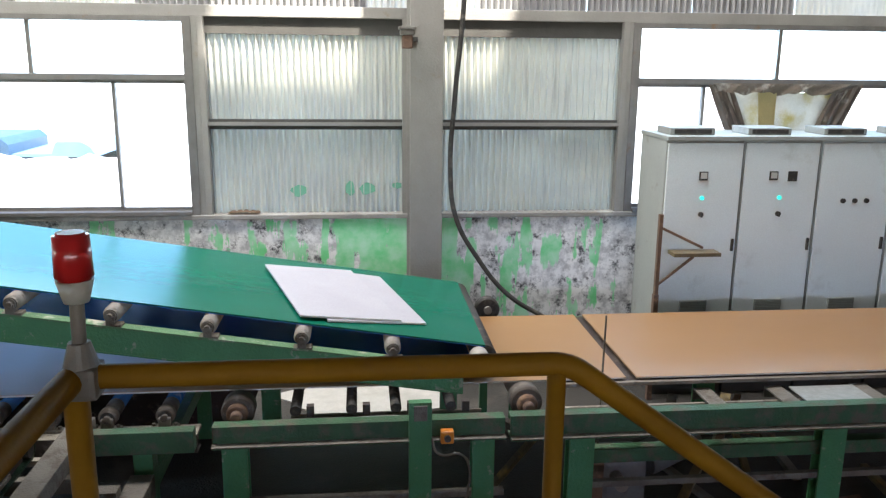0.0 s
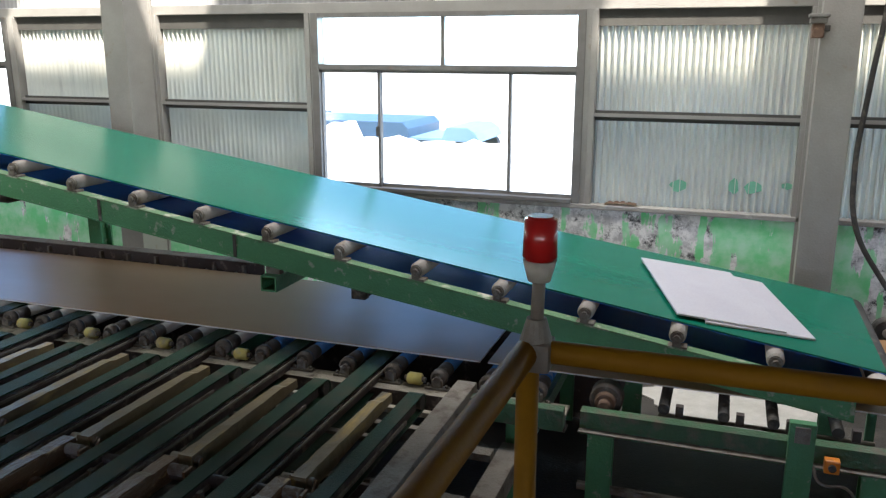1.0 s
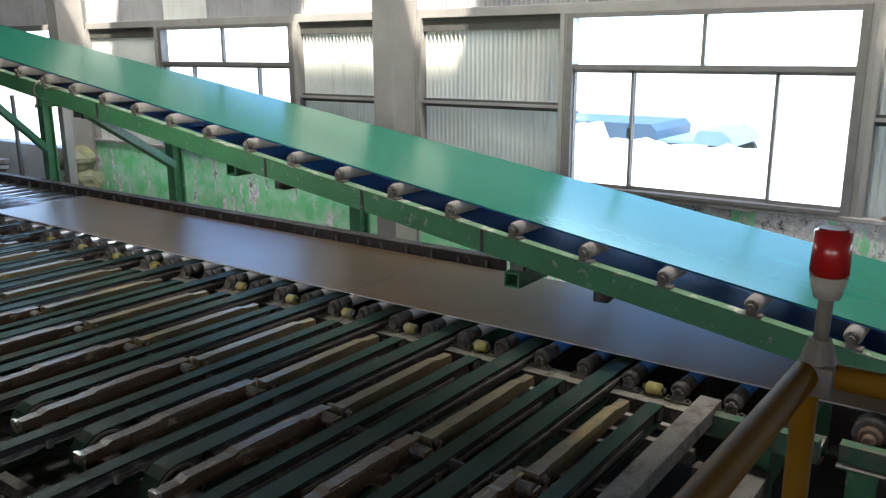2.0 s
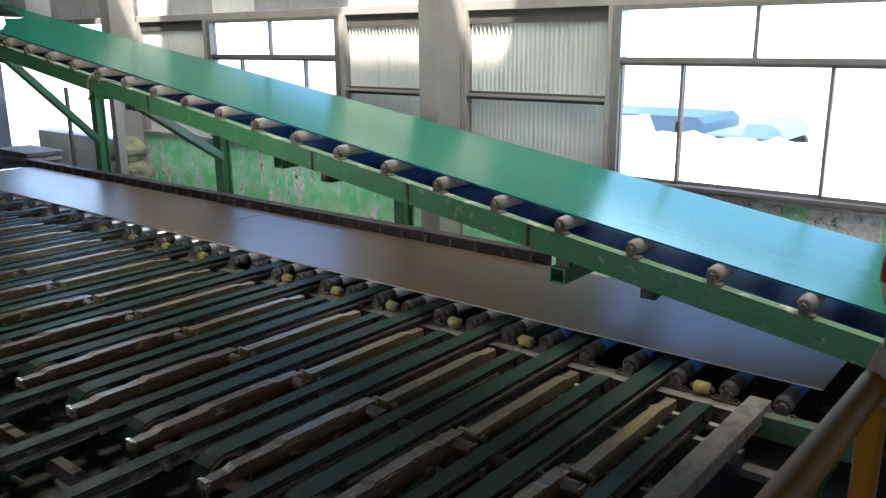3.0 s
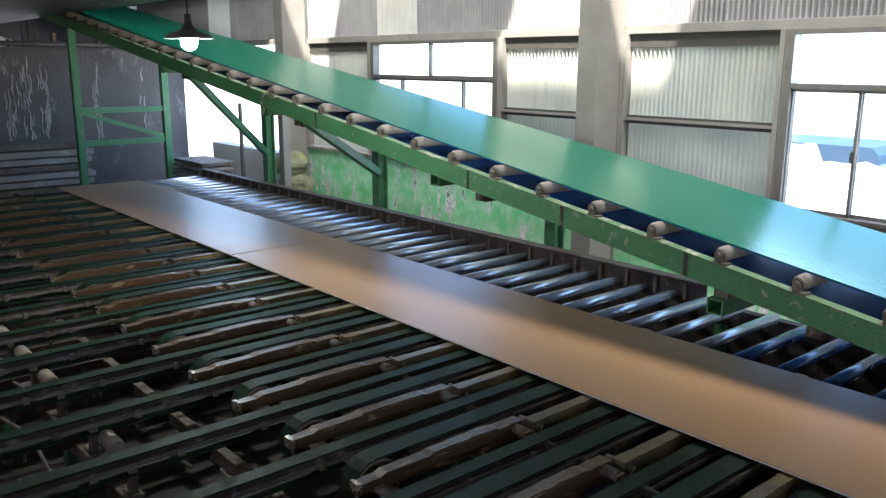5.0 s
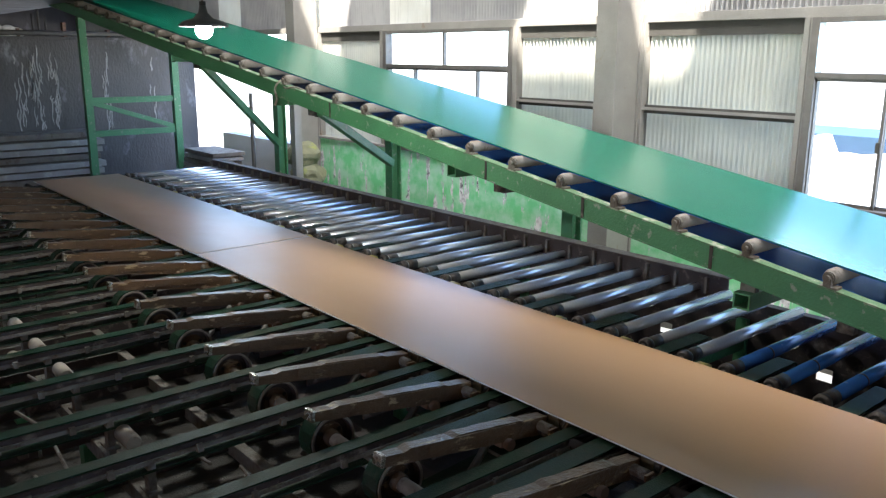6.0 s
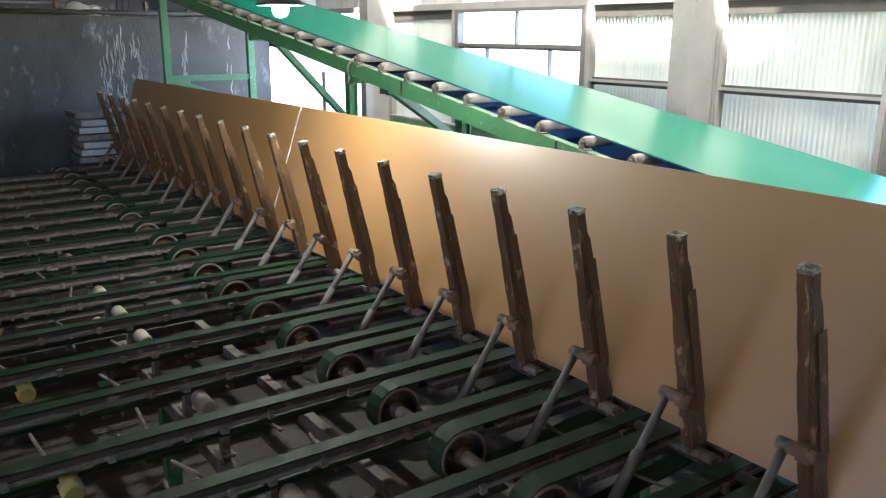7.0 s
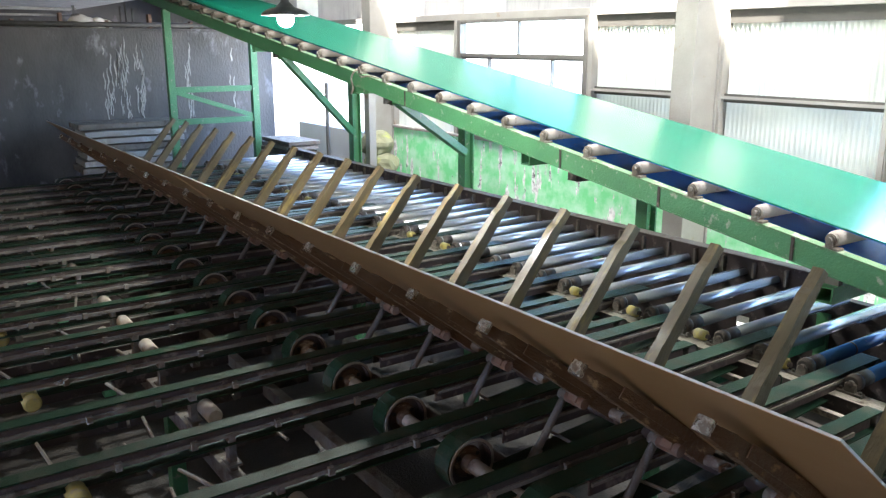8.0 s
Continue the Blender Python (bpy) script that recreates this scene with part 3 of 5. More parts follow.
for i in range(81):
    x = -14 + 14 * i / 80
    crest = 0.76 + 0.16 * noise.noise(Vector((x * 1.3, 0, 3))) + 0.10 * noise.noise(Vector((x * 4, 2, 3))) + (0.34 if abs(x + 8.55) < 0.42 else 0.0)
    rows.append([berm.verts.new((x, y, max(-0.03, crest * f + 0.04 * noise.noise(Vector((x * 3, y * 3, 0)))))) for y, f in ((12.5, -0.1), (13.5, 0.25), (14.8, 0.5), (16.2, 0.8), (17.0, 1.0), (17.4, -0.1))])
for p, q in zip(rows, rows[1:]):
    for j in range(5):
        berm.faces.new((p[j], q[j], q[j + 1], p[j + 1]))
bmesh.ops.recalc_face_normals(berm, faces=berm.faces[:])
whole("spoil_bank", berm, M_HEAP, "long pale bank of plaster waste in the yard", "spoil bank", smooth=True)

# ---- inclined belt conveyor ----
SLOPE = 0.154
TILT_BELT = math.degrees(math.atan(SLOPE))


def belt_z(x):
    return 1.13 + SLOPE * (0.64 - x)


X_LOW, X_HIGH = 0.64, -19.0
conveyor = thing("inclined_conveyor", "long inclined conveyor with a wide green belt and chipped green stringers", "conveyor")


def slanted(x0, x1, y0, y1, top, thick):
    """A plate that follows the belt's slope, its top a given height over the belt line."""
    return extruded([(x0, belt_z(x0) + top), (x1, belt_z(x1) + top), (x1, belt_z(x1) + top - thick), (x0, belt_z(x0) + top - thick)], "y", y0, y1)


belt = part("belt", slanted(X_LOW, X_HIGH, 4.45, 5.80, 0.0, 0.008), M_BELT, conveyor, "glossy green belt")
part("backing", slanted(X_LOW, X_HIGH, 4.452, 5.798, -0.0082, 0.005), M_BELT_UNDER, belt, "blue belt backing")
part("return_belt", slanted(X_LOW - 0.05, X_HIGH, 4.47, 5.78, -0.172, 0.012), M_BELT_UNDER, conveyor, "dark blue returning belt")
for y0, y1, web, deep in ((4.335, 4.41, 4.335, 0.15), (5.84, 5.915, 5.905, 0.075)):
    st = part("stringer", slanted(0.50, X_HIGH, web, web + 0.01, -0.115, deep), M_GREEN, conveyor, "chipped green channel stringer")
    part("flange", slanted(0.50, X_HIGH, y0 - 0.002, y1, -0.112, 0.01), M_FLANGE, st, "dusty upper flange")
    part("flange", slanted(0.50, X_HIGH, y0 - 0.002, y1, -0.108 - deep, 0.01), M_GREEN, st)
for jx in (-3.07, -4.10, -5.10, -7.37):
    part("splice_plate", slanted(jx, jx - 0.022, 4.329, 4.334, -0.118, 0.144), M_RAIL_DARK, conveyor, "dark joint line of the stringer")
drum_z = belt_z(X_LOW) - 0.075
part("tail_pulley", joined(rod((X_LOW, 4.46, drum_z), (X_LOW, 5.79, drum_z), 0.07, 24), rod((X_LOW, 4.34, drum_z), (X_LOW, 5.9, drum_z), 0.022)), M_BLACK, conveyor, "dark tail pulley", smooth=True)
part("pulley_cap", rod((0.60, 4.32, 1.07), (0.60, 4.452, 1.07), 0.056, 22, bevel=0.01), M_IDLER, conveyor, "chalky pulley end", smooth=True)
tube = mesh_of("idler", joined(rod((0, 4.375, 0), (0, 5.84, 0), 0.046, 16, bevel=0.01)), M_IDLER, smooth=True)
seat_me = mesh_of("bearing", joined(rod((0, 4.345, 0), (0, 4.38, 0), 0.036, 14, bevel=0.006), rod((0, 4.325, 0), (0, 4.35, 0), 0.017, 8), box(-0.055, 0.055, 4.335, 4.405, -0.066, -0.045, 0.005), box(-0.022, 0.022, 4.335, 4.36, -0.06, 0.0)), M_DUST)
for k in range(0, 38):
    x = 0.11 - 0.495 * k
    z = belt_z(x) - 0.060
    part("idler", tube, None, conveyor).matrix_basis = pose(x, 0, z, 0, 0, 0)
    part("bearing", seat_me, None, conveyor).matrix_basis = pose(x, 0, z, 0, 0, 0)
for lx in (-2.87, -5.56, -8.46, -11.27):
    top = belt_z(lx) - 0.255 if lx < -3 else 0
    if top:
        part("leg", extruded([(lx - 0.07, 5.83), (lx + 0.07, 5.83), (lx + 0.07, 5.85), (lx + 0.012, 5.85), (lx + 0.012, 5.95), (lx + 0.07, 5.95), (lx + 0.07, 5.97), (lx - 0.07, 5.97), (lx - 0.07, 5.95), (lx - 0.012, 5.95), (lx - 0.012, 5.85), (lx - 0.07, 5.85)], "z", 0, top), M_GREEN, conveyor)
        part("foot_plate", box(lx - 0.13, lx + 0.13, 5.77, 6.03, 0, 0.02, 0.003), M_DARKSTEEL, conveyor)
    low = belt_z(lx) - (0.445 if lx > -3 else 0.365)
    part("cross_tube", joined(box(lx - 0.055, lx + 0.055, 4.36, 5.9, low + 0.09, low + 0.1), box(lx - 0.055, lx + 0.055, 4.36, 5.9, low, low + 0.01),
                              box(lx - 0.055, lx - 0.045, 4.36, 5.9, low + 0.01, low + 0.09), box(lx + 0.045, lx + 0.055, 4.36, 5.9, low + 0.01, low + 0.09)), M_GREEN, conveyor, "hollow square cross tube")
    if lx > -3:
        part("hanger", box(lx - 0.05, lx + 0.05, 4.42, 4.47, low + 0.1, belt_z(lx) - 0.255, 0.004), M_DUST, conveyor)
for lx, bx in ((-8.46, -7.72), (-11.27, -10.52)):
    part("knee_brace", bar((bx, 4.43, belt_z(bx) - 0.28), (lx + 0.08, 5.82, 1.42), 0.07, 0.09), M_GREEN, conveyor)
for rx in (-2.25, -5.0, -7.8, -10.6):
    part("return_roller", joined(rod((rx, 4.42, belt_z(rx) - 0.315), (rx, 5.83, belt_z(rx) - 0.315), 0.038, 14), box(rx - 0.045, rx + 0.045, 4.36, 4.42, belt_z(rx) - 0.335, belt_z(rx) - 0.25)), M_BLACK, conveyor, smooth=True)

portal = thing("support_frame", "green steel support frame under the high end of the conveyor", "frame")
for yy in (4.33, 5.86):
    part("post", box(-15.06, -14.94, yy - 0.06, yy + 0.06, 0, belt_z(-15) - 0.26, 0.004), M_GREEN, portal)
for zz in (1.36, 1.92):
    part("rail", box(-15.04, -14.96, 4.39, 5.80, zz - 0.05, zz + 0.05, 0.004), M_GREEN, portal)
part("diagonal", bar((-15, 4.4, 1.88), (-15, 5.8, 1.42), 0.06, 0.08), M_GREEN, portal)

# scraps of board on the belt
for pts, lift in ((((-0.70, 5.49), (-0.13, 5.63), (0.17, 4.64), (-0.40, 4.50)), 0.016), (((-0.32, 5.60), (0.07, 5.61), (0.32, 4.68), (-0.25, 4.51)), 0.003)):
    bm = extruded(pts, "z", 0, 0.012)
    for v in bm.verts:
        v.co.z += belt_z(v.co.x) + lift
    scrap = thing("plasterboard_scrap", "white broken plasterboard piece lying on the green belt", "plasterboard")
    part("face", bm, M_SCRAP, scrap)
    (ex, ey), (fx, fy) = pts[2], pts[3]
    part("torn_edge", bar((fx, fy - 0.003, belt_z(fx) + lift + 0.006), (ex, ey - 0.003, belt_z(ex) + lift + 0.006), 0.006, 0.01, 0.001), M_BOARD_EDGE, scrap, "crumbling pale gypsum edge")

# ---- roller conveyor ----
BOARD_Z = 0.905
rollers = thing("roller_conveyor", "roller conveyor with polished steel rollers between dark side channels", "conveyor")
R_ROLL = 0.042
roller_me = mesh_of("roller", rod((0, 4.27, 0), (0, 5.715, 0), R_ROLL, 18), M_CHROME, smooth=True)
collar_me = mesh_of("collar", joined(rod((0, 4.215, 0), (0, 4.275, 0), 0.05, 18, bevel=0.01), rod((0, 4.275, 0), (0, 4.385, 0), 0.0445, 16, bevel=0.004), rod((0, 4.19, 0), (0, 4.22, 0), 0.02, 10)), M_COLLAR, smooth=True)
face_me = mesh_of("bearing_face", rod((0, 4.2125, 0), (0, 4.2165, 0), 0.036, 16), M_BLACK)
block_me = mesh_of("bearing_block", joined(box(-0.072, 0.072, 4.18, 4.235, -0.062, -0.044, 0.004), box(-0.032, 0.032, 4.19, 4.222, -0.05, 0.004, 0.008), rod((-0.056, 4.207, -0.046), (-0.056, 4.207, -0.03), 0.010, 6), rod((0.056, 4.207, -0.046), (0.056, 4.207, -0.03), 0.010, 6)), M_DUST)
stub_me = mesh_of("stub_roller", joined(rod((-0.045, 4.215, 0), (0.045, 4.215, 0), 0.036, 16, bevel=0.008)), M_ROLL_YELLOW, smooth=True)
pin_me = mesh_of("stub_pin", rod((-0.065, 4.215, 0), (0.065, 4.215, 0), 0.016, 10), M_COLLAR)
ROLL_X = [-1.10 - 0.293 * k for k in range(42)]
# rollers under the low belt: its blue reflection is in their colour
blue_roller_me = mesh_of("roller", rod((0, 4.27, 0), (0, 5.715, 0), R_ROLL, 18), M_ROLL_BLUE_TINT, smooth=True)
ring_me = mesh_of("joint_ring", rod((0, 4.72, 0), (0, 4.735, 0), R_ROLL + 0.002, 18), M_BLACK, smooth=True)
for x in ROLL_X:
    blue = x > -2.95
    r = part("roller", blue_roller_me if blue else roller_me, None, rollers, "roller coloured for the blue belt's reflection" if blue else "")
    if blue:
        part("joint_ring", ring_me, None, r)
    r.matrix_basis = pose(x, 0, BOARD_Z - R_ROLL - 0.003)
    part("collar", collar_me, None, r, "worn black rubber collar")
    part("bearing_face", face_me, None, r)
    part("bearing_block", block_me, None, r)
for k in range(18):
    if k in (1, 7, 12):
        continue
    x = -1.826 - 0.586 * k
    s = part("stub_roller", stub_me, None, rollers, "yellow plastic guide roller")
    s.matrix_basis = pose(x, 0, BOARD_Z - 0.06)
    part("stub_pin", pin_me, None, s)
part("near_channel", extruded([(4.11, 0.70), (4.20, 0.70), (4.20, 0.71), (4.12, 0.71), (4.12, 0.785), (4.24, 0.785), (4.24, 0.80), (4.11, 0.80)], "x", -13.3, -0.92), M_RAIL_DARK, rollers, "dark dusty side channel")
part("channel_top", box(-13.3, -0.92, 4.108, 4.242, 0.80, 0.803), M_LIP, rollers, "plaster-dusted channel top")
part("channel_lip", box(-13.3, -1.6, 4.02, 4.06, 0.70, 0.735, 0.004), M_LIP, rollers, "pale dusty angle bar")
part("far_channel", extruded([(5.72, 0.80), (5.80, 0.80), (5.80, 0.815), (5.735, 0.815), (5.735, 0.975), (5.80, 0.975), (5.80, 0.99), (5.72, 0.99)], "x", -13.3, -3.75), M_RAIL_DARK, rollers, "dark maroon side channel")
part("far_channel_top", box(-13.3, -3.75, 5.69, 5.81, 0.99, 0.996), M_DUST, rollers, "dusty top flange")
part("far_channel", box(-3.7, -0.92, 5.72, 5.80, 0.70, 0.84, 0.004), M_RAIL_DARK, rollers)
part("skirt_plate", box(-13.3, -0.92, 5.745, 5.753, 0.47, 0.80), M_RAIL_DARK, rollers, "dark skirt plate")
part("skirt_plate", box(-13.3, -0.92, 5.745, 5.753, 0.02, 0.37), M_RAIL_DARK, rollers, "dark skirt plate")
edge = -13.3
for hole in (-4.31, -3.61, -2.93, -2.3, -1.6):
    part("skirt_plate", box(edge, hole - 0.06, 5.745, 5.753, 0.37, 0.47), M_RAIL_DARK, rollers, "dark skirt plate")
    edge = hole + 0.06
part("skirt_plate", box(edge, -0.92, 5.745, 5.753, 0.37, 0.47), M_RAIL_DARK, rollers, "dark skirt plate")
rib_me = mesh_of("bracket", box(-0.012, 0.012, 5.685, 5.72, 0.83, 0.965, 0.003), M_DUST)
for k in range(33):
    part("bracket", rib_me, None, rollers).matrix_basis = pose(-3.93 - 0.293 * k, 0, 0)
for lx in (-1.2, -3.6, -6.0, -8.4, -10.8, -13.1):
    for yy in (4.16, 5.76):
        part("leg", box(lx - 0.05, lx + 0.05, yy - 0.05, yy + 0.05, 0, 0.70, 0.004), M_GREEN, rollers)
    part("cross_member", box(lx - 0.04, lx + 0.04, 4.21, 5.71, 0.45, 0.55, 0.004), M_GREEN, rollers)

# ---- feed conveyor towards the east ----
feed = thing("feed_conveyor", "green-framed feed conveyor dusted with plaster", "conveyor")
for x0, x1, z0, z1 in ((-0.84, 0.70, 0.735, 0.845), (0.73, 7.5, 0.72, 0.85)):
    part("side_beam", extruded([(4.06, z0), (4.17, z0), (4.17, z0 + 0.014), (4.105, z0 + 0.014), (4.105, z1 - 0.012), (4.17, z1 - 0.012), (4.17, z1), (4.095, z1), (4.095, z0 + 0.014), (4.06, z0 + 0.014)], "x", x0, x1), M_GREEN_GRIMY, feed, "green channel beam with pale dusty flanges")
    part("flange_dust", box(x0, x1, 4.045, 4.1, z0 + 0.014, z0 + 0.018), M_DUST, feed)
    part("side_beam", box(x0, x1, 5.72, 5.8, z0, z1, 0.004), M_GREEN_GRIMY, feed)
for x0, x1, top in ((-0.79, -0.66, 0.735), (0.52, 0.64, 0.735), (1.05, 1.19, 0.72), (2.50, 2.64, 0.72), (4.6, 4.74, 0.72)):
    for yy in (4.06, 5.72):
        part("leg", joined(box(x0, x1, yy, yy + 0.012, 0, top), box(x0, x1, yy + 0.08, yy + 0.092, 0, top), box((x0 + x1) / 2 - 0.006, (x0 + x1) / 2 + 0.006, yy + 0.012, yy + 0.08, 0, top)), M_GREEN, feed)
part("upright", box(0.18, 0.30, 4.04, 4.09, 0.0, 0.97, 0.004), M_GREEN, feed, "green upright with a switch plate")
part("switch_plate", box(0.205, 0.275, 4.03, 4.04, 0.87, 0.955, 0.004), M_DUST, feed)
part("low_rail", box(-0.84, 0.70, 4.07, 4.11, 0.40, 0.435, 0.004), M_DUST, feed)
part("low_rail", box(1.1, 7.5, 4.07, 4.11, 0.42, 0.455, 0.004), M_DUST, feed)
part("tie_beam", box(1.19, 7.5, 4.12, 4.2, 0.54, 0.62, 0.004), M_GREEN_GRIMY, feed)
for dx, label in ((-0.73, "dark grimy drive drum"), (0.85, "chalky feed drum")):
    d = part("drum", rod((dx, 4.36, 0.835), (dx, 5.68, 0.835), 0.066, 24, bevel=0.006), M_BLACK if dx < 0 else M_IDLER, feed, label, smooth=True)
    part("hub", rod((dx, 4.26, 0.85), (dx, 4.37, 0.85), 0.090, 26, bevel=0.007), M_COLLAR, d, "grimy round bearing housing", smooth=True)
    part("hub_cap", joined(rod((dx, 4.22, 0.85), (dx, 4.27, 0.85), 0.058, 20, bevel=0.008), rod((dx, 4.17, 0.85), (dx, 4.23, 0.85), 0.032, 16, bevel=0.005)), M_RUSTBAR, d, smooth=True)
for x in (-0.42, -0.12, 0.12, 0.42):
    part("roller", rod((x, 4.22, 0.865), (x, 5.68, 0.865), 0.03, 14), M_BLACK, feed, smooth=True)
    part("upright_pin", box(x + 0.06, x + 0.10, 4.2, 4.24, 0.84, 0.9, 0.003), M_RAIL_DARK, feed)
part("slide_bar", rod((-0.45, 4.3, 0.80), (0.6, 4.3, 0.80), 0.012, 8), M_SHAFT, feed)
part("slide_bar", rod((1.0, 4.28, 0.80), (7.4, 4.28, 0.80), 0.014, 8), M_SHAFT, feed)
part("edge_rail", box(1.05, 7.5, 4.40, 4.43, 0.875, 0.897, 0.003), M_SHAFT, feed, "thin steel edge rail")
part("deck", box(1.02, 7.5, 4.43, 5.66, 0.872, 0.885), M_RAIL_DARK, feed)
for x in (1.45, 1.93, 2.37, 2.9, 3.4):
    part("bracket", joined(box(x - 0.05, x + 0.05, 4.12, 4.42, 0.83, 0.84), box(x + 0.03, x + 0.05, 4.12, 4.42, 0.77, 0.83), box(x - 0.05, x + 0.05, 4.41, 4.42, 0.77, 0.83)), M_DUST, feed)
part("cover_plate", box(2.45, 2.85, 4.14, 4.38, 0.842, 0.848), M_LOUVER, feed, "grey cover plate")

button = thing("button_box", "small orange push-button box on the conveyor frame", "switch", at=(0, 0, 0))
part("housing", box(0.345, 0.415, 4.01, 4.06, 0.745, 0.815, 0.008), M_ORANGE, button)
part("button", rod((0.38, 3.995, 0.78), (0.38, 4.012, 0.78), 0.018, 14), M_BLACK, button)


def cable(name, points, r, material, label, category="cable"):
    cu = bpy.data.curves.new(name, "CURVE")
    cu.dimensions, cu.bevel_depth, cu.bevel_resolution, cu.resolution_u = "3D", r, 3, 10
    sp = cu.splines.new("BEZIER")
    sp.bezier_points.add(len(points) - 1)
    for b, p in zip(sp.bezier_points, points):
        b.co, b.handle_left_type, b.handle_right_type = p, "AUTO", "AUTO"
    cu.materials.append(material)
    return tagged(new(name, cu), label, category)


cable("button_cable", [(0.30, 4.05, 0.76), (0.33, 4.0, 0.70), (0.45, 4.02, 0.68), (0.5, 4.05, 0.60), (0.48, 4.08, 0.3), (0.47, 4.08, 0.01)], 0.007, M_DUST, "pale thin cable under the button box")
cable("hanging_cable", [(0.76, 6.62, 6.5), (0.765, 6.62, 3.2), (0.70, 6.62, 2.4), (0.67, 6.6, 1.85), (0.72, 6.58, 1.45), (0.90, 6.55, 1.12), (1.15, 6.5, 0.82), (1.50, 6.45, 0.60), (1.9, 6.4, 0.3), (2.0, 6.3, 0.02)], 0.02, M_BLACK, "thick black cable hanging down the wall")

cable("tied_rope", [(-8.44, 4.42, 2.44), (-8.40, 4.325, 2.405), (-8.45, 4.318, 2.33), (-8.42, 4.32, 2.24), (-8.47, 4.322, 2.17)], 0.012, M_LIP, "frayed pale rope tied round the stringer", "rope")
cable("tied_rope", [(-8.44, 4.40, 2.425), (-8.25, 4.33, 2.36), (-8.02, 4.34, 2.37), (-7.98, 4.41, 2.34)], 0.010, M_LIP, "frayed pale rope looped over the stringer", "rope")

sensor = thing("sensor_rod", "thin rusty upright rod beside the moving boards", "rod")
part("stem", rod((1.30, 4.36, 0.42), (1.31, 4.36, 1.32), 0.006, 8), M_DUST, sensor)
part("foot", box(1.27, 1.34, 4.33, 4.40, 0.0, 0.42, 0.003), M_RUSTBAR, sensor)
wheel = thing("guide_wheel", "dark guide wheel at the far side of the line", "wheel")
part("rim", rod((0.86, 5.74, 0.93), (0.86, 5.82, 0.93), 0.09, 24, bevel=0.01), M_BLACK, wheel, smooth=True)
part("hub", rod((0.86, 5.72, 0.93), (0.86, 5.84, 0.93), 0.03, 14), M_SHAFT, wheel, smooth=True)
part("stand", box(0.83, 0.89, 5.845, 5.88, 0.0, 0.95, 0.004), M_GREEN, wheel)
def spill(cx, cy, rx, ry, seed):
    """A thin spilt patch with a ragged rim."""
    bm = bmesh.new()
    r5 = random.Random(seed)
    bm.faces.new([bm.verts.new((cx + rx * math.cos(2 * math.pi * k / 40) * r5.uniform(0.8, 1.1), cy + ry * math.sin(2 * math.pi * k / 40) * r5.uniform(0.85, 1.1), 0.004)) for k in range(40)])
    ext = bmesh.ops.extrude_face_region(bm, geom=bm.faces[:])
    bmesh.ops.translate(bm, vec=(0, 0, 0.012), verts=[v for v in ext["geom"] if isinstance(v, bmesh.types.BMVert)])
    bmesh.ops.recalc_face_normals(bm, faces=bm.faces[:])
    return bm


whole("plaster_spill", spill(0.0, 6.4, 0.75, 0.45, 5), M_RUBBLE, "spilt greyish plaster on the floor by the wall", "plaster")
whole("plaster_spill", spill(-3.9, 6.55, 1.8, 0.3, 9), M_HEAP, "spilt white plaster on the floor by the wall", "plaster")

motor = thing("drive_motor", "grimy grey gear motor on the floor under the conveyor", "motor")
part("body", rod((1.75, 4.75, 0.22), (2.1, 4.85, 0.32), 0.11, 18, bevel=0.01), M_MOTOR, motor, smooth=True)
part("gearbox", box(1.42, 1.7, 4.58, 4.86, 0.0, 0.3, 0.03), M_MOTOR, motor)
part("output_shaft", rod((1.5, 4.45, 0.2), (1.5, 4.6, 0.2), 0.04, 14), M_SHAFT, motor, smooth=True)
# scrap bars and timber left under the conveyor
rnd = random.Random(17)
for i in range(22):
    x, y = rnd.uniform(0.8, 4.2), rnd.uniform(4.35, 5.6)
    a, ln = rnd.uniform(-0.9, 0.9) + (math.pi / 2 if i % 3 else 0), rnd.uniform(0.35, 0.9)
    z0, z1 = 0.03, rnd.choice((0.03, 0.12, 0.3, 0.45))
    dx, dy = ln * math.cos(a) / 2, min(ln * math.sin(a) / 2, 0.5)
    bm = bar((x - dx, y - dy, z0 + 0.02), (x + dx, y + dy, z1 + 0.02), rnd.uniform(0.04, 0.09), rnd.uniform(0.03, 0.05))
    low = min(v.co.z for v in bm.verts)
    bmesh.ops.translate(bm, vec=(0, 0, -low), verts=bm.verts)
    whole("scrap_bar", bm, (M_RUSTBAR, M_DUST, M_WOOD)[i % 3], "grimy brown scrap bar lying under the conveyor", "scrap", group="scrap under the conveyor")
# ---- tilting table ----
STEP, COUNT = 0.587, 19
PIVOT_Y, PIVOT_Z = 2.90, 0.895
table = thing("turning_table", "long board-turning table frame with many green cross belts", "machine")


def loop_belt(y0, y1, z_top, w, r0, r1, thick=0.008):
    """An endless flat belt between two pulleys, in the y, z plane."""
    out, inn = [], []
    for (yc, zc, r, a0, a1) in ((y0, z_top - r0, r0, 270, 90), (y1, z_top - r1, r1, 90, -90)):
        for k in range(9):
            a = radians(a0 + (a1 - a0) * k / 8)
            out.append((yc + r * math.cos(a), zc + r * math.sin(a)))
            inn.append((yc + (r - thick) * math.cos(a), zc + (r - thick) * math.sin(a)))
    bm = bmesh.new()
    ring = [[bm.verts.new((x, *p)) for p in pts] for x, pts in ((-w / 2, out), (w / 2, out), (w / 2, inn), (-w / 2, inn))]
    n = len(out)
    for a, b in zip(ring, ring[1:] + ring[:1]):
        for i in range(n):
            j = (i + 1) % n
            bm.faces.new((a[i], a[j], b[j], b[i]))
    bmesh.ops.recalc_face_normals(bm, faces=bm.faces[:])
    return bm


